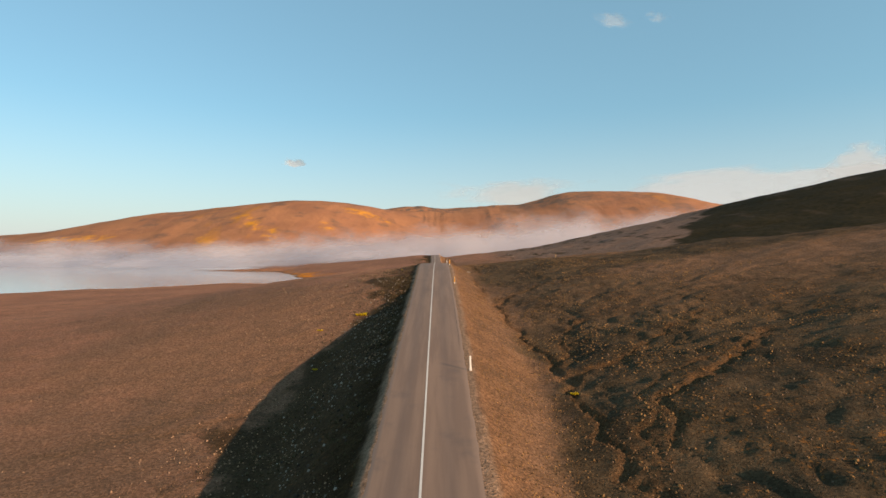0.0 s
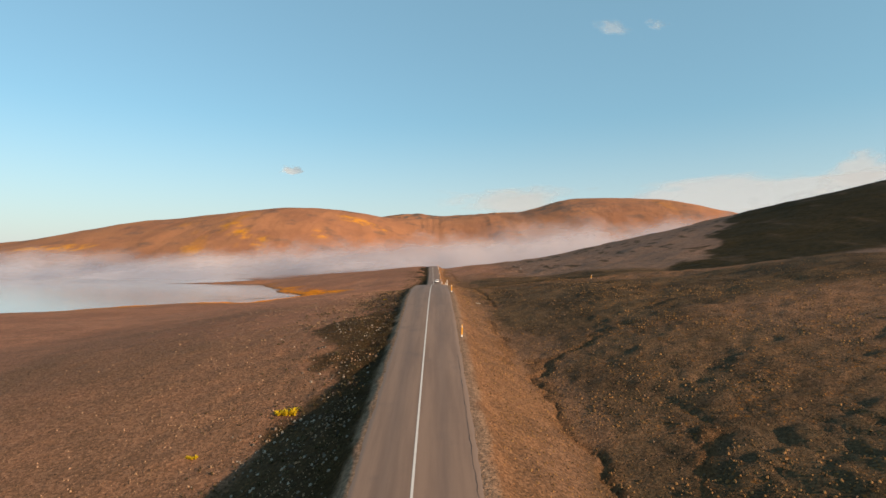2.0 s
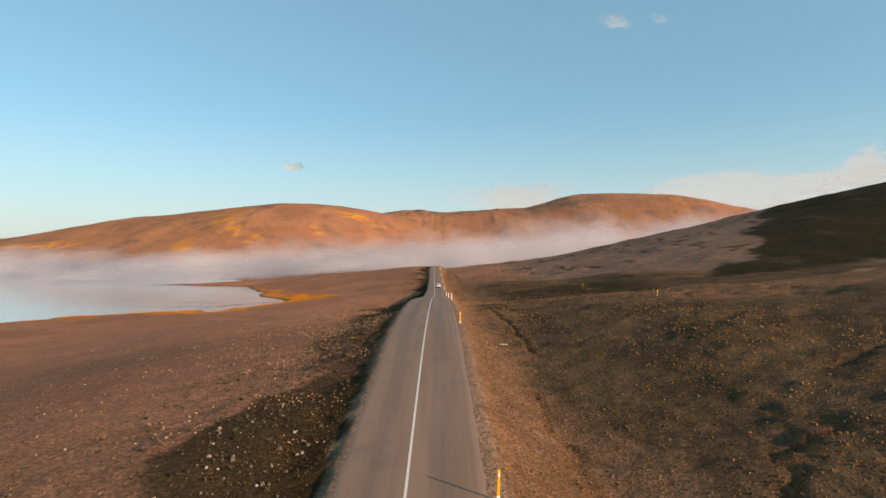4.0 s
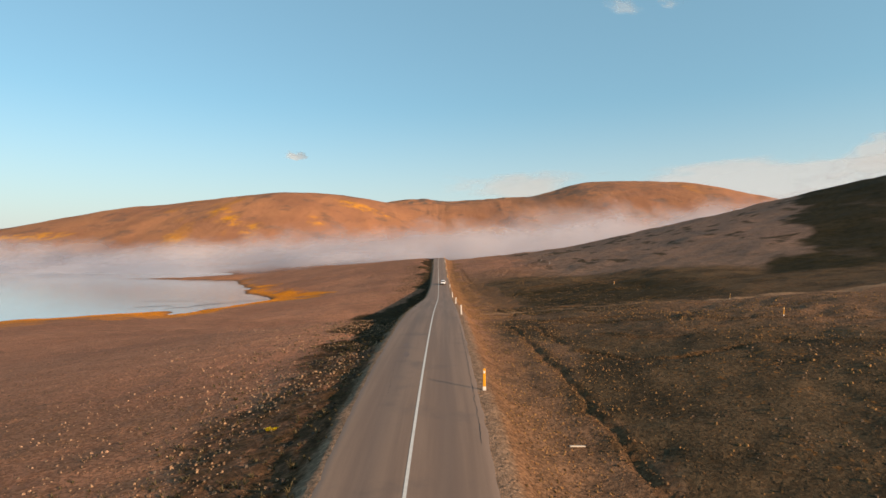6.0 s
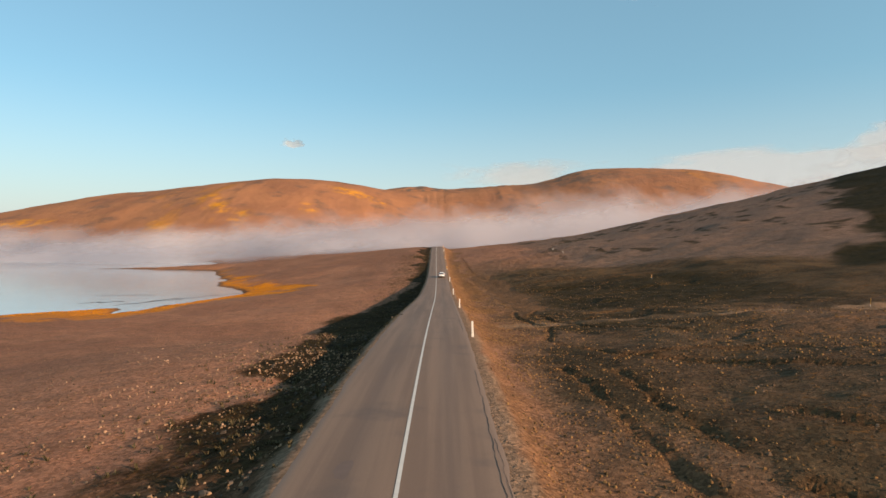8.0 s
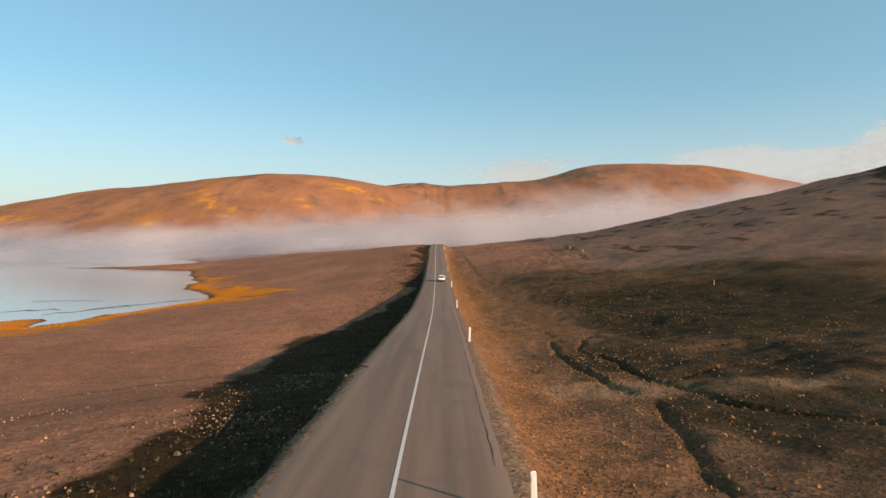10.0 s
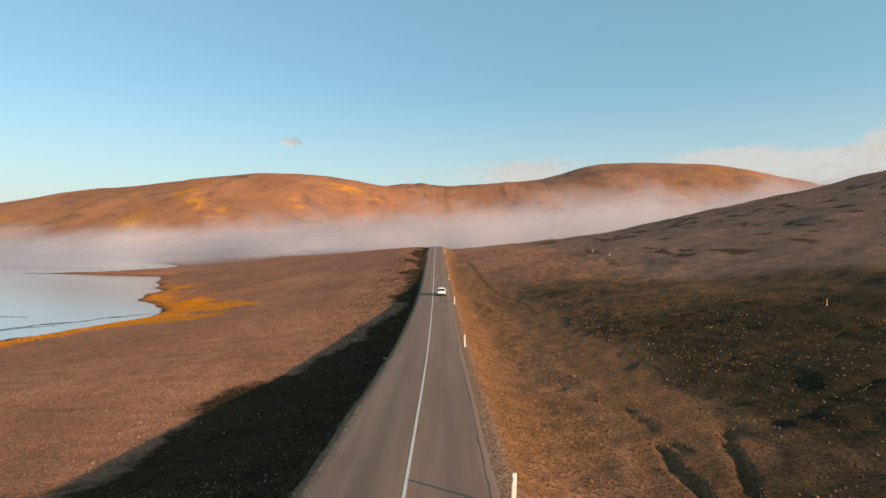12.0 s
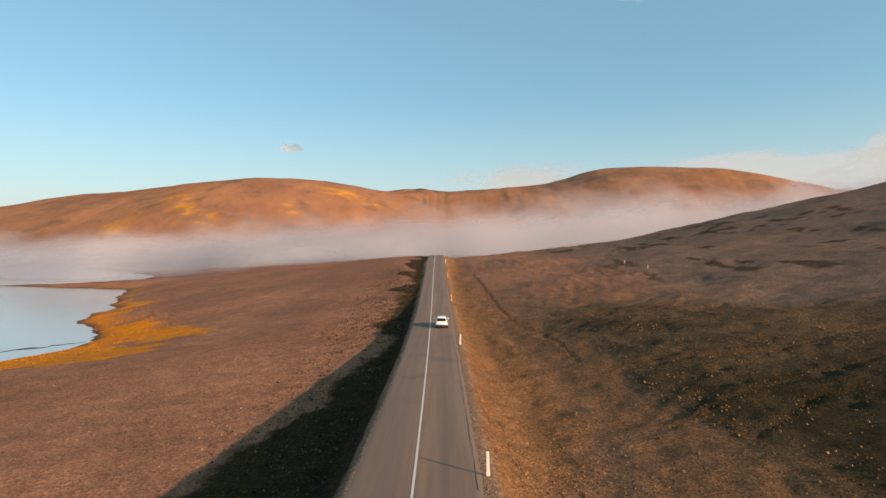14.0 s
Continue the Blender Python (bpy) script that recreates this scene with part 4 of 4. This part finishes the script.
M_SLOPE_STRAW = island("slope_straw", (0.065, 0.042, 0.021), (0.30, 0.165, 0.066))
M_PALE_WARM = island("warm_straw", (0.12, 0.072, 0.045), (0.40, 0.245, 0.150))
M_CLOD = island("earth_clods", (0.040, 0.028, 0.017), (0.21, 0.120, 0.058))
M_GOLD = island("golden_grass", (0.50, 0.175, 0.011), (0.68, 0.28, 0.024))


def dry(d, y):
    """Few things lie on the smooth bed of the wash."""
    return 0.06 + 0.94 * smooth(line_distance(d + road_x(y), y, WASH), 2.5, 4.2)


def left_bank(d, y, n):
    return smooth(-d, 4.3, 5.5) * (1 - smooth(-d, 9, 14 + 6 * smooth(y, 255, 280))) * (0.45 + 0.8 * smooth(n, -0.3, 0.6))


stones("embankment_stones", scatter(14000, 201, -26, -4, 25, 420, left_bank), 0.08, 0.34, M_STONE_DARK, "loose dark basalt stones covering the road embankment")
stones("pale_stones", scatter(4200, 213, -24, -4, 25, 125, lambda d, y, n: smooth(-d, 4.4, 5.2) * (1 - smooth(-d, 9, 17)) * (0.2 + 0.8 * smooth(n, -0.3, 0.5)) * (1 - smooth(y, 95, 125))), 0.07, 0.27, M_STONE_PALE, "pale lichen-grey stones on the shaded embankment")
mounds("pale_tussocks", scatter(70000, 202, -30, -4, 25, 420, lambda d, y, n: smooth(-d, 4.6, 6) * (1 - smooth(-d, 8, 28 - 10 * smooth(y, 100, 125))) * smooth(n, -0.3, 0.5) * (0.85 + 0.15 * smooth(y, 120, 150) * (1 - smooth(y, 190, 230))) * (1 - 0.6 * smooth(y, 230, 260))),
       0.06, 0.22, M_PALE, "pale dry grass tussocks among stones by the road")
M_OLIVE = island("olive_grass", (0.034, 0.027, 0.011), (0.125, 0.095, 0.050))
tufts("embankment_grass", scatter(24000, 209, -24, -4, 25, 420, lambda d, y, n: smooth(-d, 4.0, 4.6) * (1 - smooth(-d, 12, 20)) * (0.3 + 0.7 * smooth(n, -0.3, 0.5))),
      0.14, 0.36, 7, M_OLIVE, "dull olive grass tufts on the shaded embankment", 1.0)
mounds("plain_tussocks", scatter(90000, 203, -80, -8, 35, 330, lambda d, y, n: smooth(-d, 8, 13) * (0.06 + (1 - smooth(-d, 14, 40))) * (0.05 + 0.95 * smooth(n, -0.1, 0.7)) * (0.30 + 0.25 * smooth(y, 120, 140) + 0.45 * smooth(y, 195, 215))),
       0.06, 0.21, M_PALE_WARM, "sparse dry tussocks on the gravel plain")
stones("plain_stones", scatter(26000, 204, -70, -8, 30, 330, lambda d, y, n: (1 - smooth(-d, 16, 66)) * smooth(n, -0.4, 0.5)), 0.04, 0.16, M_STONE, "small stones strewn over the brown plain")
tufts("bank_straw", scatter(44000, 205, 3, 20, 25, 380, lambda d, y, n: dry(d, y) * smooth(d, 4.6, 5.6) * (1 - smooth(d, 9, 17)) * (0.25 + 0.75 * smooth(n, -0.3, 0.6)) * (0.35 + 0.65 * smooth(y, 130, 180))),
      0.06, 0.20, 6, M_STRAW, "straw-coloured grass on the sunlit road bank")
mounds("bank_tussocks", scatter(60000, 211, 3, 22, 25, 380, lambda d, y, n: (0.3 + 0.7 * dry(d, y)) * smooth(d, 4.4, 5.4) * (1 - smooth(d, 10, 20)) * (0.15 + 0.85 * smooth(n, -0.3, 0.6))),
       0.04, 0.17, M_SLOPE_STRAW, "small dry tussocks and clods on the road bank")
mounds("slope_tussocks", scatter(110000, 206, 8, 85, 30, 330, lambda d, y, n: dry(d, y) * smooth(d, 9, 16) * (1 - smooth(d, 26, 80)) * (0.10 + 0.90 * smooth(n, -0.2, 0.8)) * (1 - 0.5 * smooth(y, 120, 150)) * (1 - 0.45 * smooth(y, 240, 258))),
       0.07, 0.27, M_SLOPE_STRAW, "dry orange-brown tussocks over the eroded slope")
stones("slope_stones", scatter(50000, 207, 8, 75, 30, 330, lambda d, y, n: dry(d, y) * smooth(d, 10, 20) * (1 - smooth(d, 22, 70)) * (0.15 + 0.6 * smooth(-n, -0.4, 0.4))), 0.06, 0.22, M_STONE, "grey-brown gravel stones on the slope")
mounds("gully_clods", scatter(160000, 212, 7, 62, 28, 330, lambda d, y, n: np.clip(1.2 * carve(d + road_x(y), y)[1], 0, 1) * (0.3 + 0.7 * smooth(n, -0.4, 0.4))),
       0.04, 0.20, M_CLOD, "crumbled dark earth clods along the eroded gullies")
tufts("shore_grass", scatter(26000, 208, -140, -40, 285, 420, lambda d, y, n: 1.0 * smooth(shore_distance(d + road_x(y), y), 1, 3) * (1 - smooth(shore_distance(d + road_x(y), y), 10, 22))),
      0.14, 0.34, 7, M_GOLD, "golden orange sedge along the lake shore")


# larger single rocks along the foot of the embankment
def rock_mesh(seed):
    g = random.Random(seed)
    bm = bmesh.new()
    bmesh.ops.create_icosphere(bm, subdivisions=1, radius=0.5)
    for v in bm.verts:
        v.co *= g.uniform(0.72, 1.12)
        v.co.z *= 0.7
    me = bpy.data.meshes.new("rock")
    bm.to_mesh(me)
    bm.free()
    me.materials.append(M_ROCK)
    return me


k = Mat("rock_surface", 0.9)
k.color(k.mix(k.node("ShaderNodeObjectInfo").outputs["Random"], (0.035, 0.03, 0.024), (0.13, 0.10, 0.075))).bump(k.noise(8.0, 5), 0.05, 0.8)
M_ROCK = k.m
rocks = [rock_mesh(s) for s in range(6)]
x, y, z, g = scatter(420, 210, -24, -5, 40, 330, lambda d, y, n: smooth(-d, 5, 7) * (1 - smooth(-d, 9, 14)) * smooth(n, -0.3, 0.5))
for i in range(min(90, len(x))):
    ob = tagged(new("rock", rocks[i % 6]), "rough grey-brown rock lying on the embankment slope", "rock", "rocks on the embankment")
    s = 0.22 + 0.3 * random.random() ** 2
    ob.matrix_basis = pose(x[i], y[i], z[i] + 0.12 * s, 0, 0, random.uniform(0, 360)) @ Matrix.Diagonal((s, s, s, 1))


# yellow shrubs
def shrub(x, y, size, seed):
    g = np.random.RandomState(seed)
    root = tagged(new("shrub"), "bright yellow-green shrub on the stony slope", "shrub", "yellow shrubs")
    root.location = (x, y, land(x, y))
    n = 60
    r, a = size * np.sqrt(g.uniform(0, 1, n)), g.uniform(0, 6.28, n)
    place = (r * np.cos(a) * 1.3, r * np.sin(a) * 0.8, 0 * r, g)
    crown = tufts("foliage", place, 0.35 * size, 0.9 * size, 9, M_SHRUB, "", 0.9)
    for key in ("kind", "category"):
        del crown[key]
    crown.parent = root
    for j in range(4):
        bx, by = g.uniform(-0.3, 0.3, 2) * size
        part("stem", box_bm(bmesh.new(), 0.03, 0.03, 0.5 * size, bx, by, 0.22 * size, 0.0, 0.6), M_TWIG, root)
    return root


M_SHRUB = island("shrub_leaves", (0.42, 0.30, 0.01), (0.62, 0.42, 0.02))
M_TWIG = plain("twig", (0.12, 0.08, 0.05), 0.9)
shrub(-12.1, 88.0, 0.75, 1)
shrub(-17.5, 82.5, 0.35, 2)
shrub(13.6, 55.0, 0.35, 3)
shrub(-9.2, 143.2, 0.26, 4)
shrub(-15.5, 70.0, 0.3, 5)

# fallen timber and a stray plank
M_WOOD_DARK = plain("weathered_wood", (0.06, 0.045, 0.035), 0.9, vary=0.4)
M_WOOD_PALE = plain("bleached_wood", (0.60, 0.52, 0.42), 0.8, vary=0.3)


def fallen_post(x, y, yaw, material, length, label, name):
    root = tagged(new(name), label, "post")
    root.matrix_basis = pose(x, y, land(x, y) + 0.07, 0, 4, yaw)
    part("shaft", box_bm(bmesh.new(), length, 0.10, 0.07, 0, 0, 0, 0.02), material, root)
    part("broken_end", box_bm(bmesh.new(), 0.14, 0.13, 0.11, length / 2 - 0.04, 0, 0.01, 0.03), M_WOOD_DARK, root, "dark broken end")
    return root


fallen_post(-5.0, 215.2, -30, M_WOOD_DARK, 0.9, "dark fallen marker post lying on the road shoulder", "fallen_post")
fallen_post(-5.4, 267.0, -20, M_WOOD_PALE, 0.7, "pale broken marker post lying on the shoulder", "fallen_post")
fallen_post(7.8, 142.1, 10, M_WOOD_PALE, 1.0, "bleached plank lying on the road bank", "plank")

# cracks and tar seams in the asphalt
M_SEAM = plain("tar_seam", (0.028, 0.024, 0.022), 0.7)


def seam(u0, u1, y0, y1, width, seed):
    n = int(abs(y1 - y0) / 0.25) + 12
    t = np.linspace(0, 1, n)
    yy = y0 + (y1 - y0) * t
    u = u0 + (u1 - u0) * t + 0.035 * fbm(yy / 0.9, yy * 0 + seed, 3, seed, 0.7)
    w = width * (0.4 + 0.6 * np.abs(fbm(yy / 2.3, yy * 0, 2, seed + 1)))
    X = np.stack([road_x(yy) + u - w, road_x(yy) + u + w], -1)
    Y = np.stack([yy, yy], -1)
    U = X - road_x(yy)[:, None]
    me = mesh_grid("road_seam", X, Y, road_z(Y) - 0.02 * np.abs(U) + 0.036)
    me.materials.append(M_SEAM)
    tagged(new("road_seam", me), "dark cracked seam along the asphalt edge", "crack", kind="structure")


for u0, u1, y0, y1, w, sd in ((3.35, 3.3, 60, 96, 0.018, 1), (3.3, 3.4, 138, 178, 0.016, 2), (3.55, 3.5, 158, 166, 0.012, 3), (3.35, 3.35, 196, 262, 0.018, 4),
                              (3.4, 3.35, 268, 312, 0.022, 5), (-1.9, -2.3, 146, 156, 0.006, 6), (3.3, 3.35, 330, 400, 0.02, 8)):
    seam(u0, u1, y0, y1, w, sd)


# old tar patches on the left lane
M_PATCH = plain("tar_patch", (0.176, 0.120, 0.095), 0.8, vary=0.3, scale=2.0)


def tar_patch(u, y, half_w, half_l, seed):
    ring = np.linspace(0, 2 * np.pi, 29)
    rad = np.linspace(0.02, 1, 5)
    A, R = np.meshgrid(ring, rad)
    R = R * (1 + 0.25 * fbm(np.cos(A) * 1.5 + seed, np.sin(A) * 1.5, 3, seed))
    Y = y + half_l * R * np.sin(A)
    U = u + half_w * R * np.cos(A)
    me = mesh_grid("tar_patch", road_x(Y) + U, Y, road_z(Y) - 0.02 * np.abs(U) + 0.035)
    me.materials.append(M_PATCH)
    tagged(new("tar_patch", me), "dull dark tar patch in the asphalt", "road patch", kind="structure")


tar_patch(-1.6, 158.0, 0.22, 1.2, 1)
tar_patch(-2.0, 163.0, 0.3, 0.8, 2)


# dark mud bars that break the water near the shore
M_MUD = plain("wet_mud", (0.055, 0.045, 0.038), 0.6, vary=0.4, scale=1.5)


def mud_bar(pts, width, seed):
    px, py = [p[0] for p in pts], [p[1] for p in pts]
    t = np.linspace(0, len(pts) - 1, 70)
    cx, cy = curve(t, range(len(pts)), px), curve(t, range(len(pts)), py)
    cx, cy = cx + 1.2 * fbm(t * 2, t * 0 + seed, 3, seed), cy + 1.6 * fbm(t * 2, t * 0 + seed + 5, 3, seed)
    across = np.linspace(-1, 1, 7)
    w = width * np.sin(np.pi * np.linspace(0.02, 0.98, 70)) * (1 + 0.5 * fbm(t * 3, t * 0, 2, seed + 9))
    X = cx[:, None] + 0 * across[None]
    Y = cy[:, None] + w[:, None] * across[None]
    me = mesh_grid("mud_bar", X, Y, 0.09 * (1 - across[None] ** 2) - 0.02 + 0 * X)
    me.materials.append(M_MUD)
    tagged(new("mud_bar", me), "low dark mud bar in shallow lake water", "mud bank", kind="structure")


mud_bar(((-101, 333), (-96, 343), (-89, 350), (-84, 356), (-79, 361)), 1.4, 61)
mud_bar(((-122, 330), (-115, 335), (-108, 336)), 1.2, 63)
mud_bar(((-108, 326), (-102, 331), (-97, 338), (-92, 341)), 0.9, 65)
mud_bar(((-130, 352), (-120, 356), (-108, 354)), 0.6, 67)
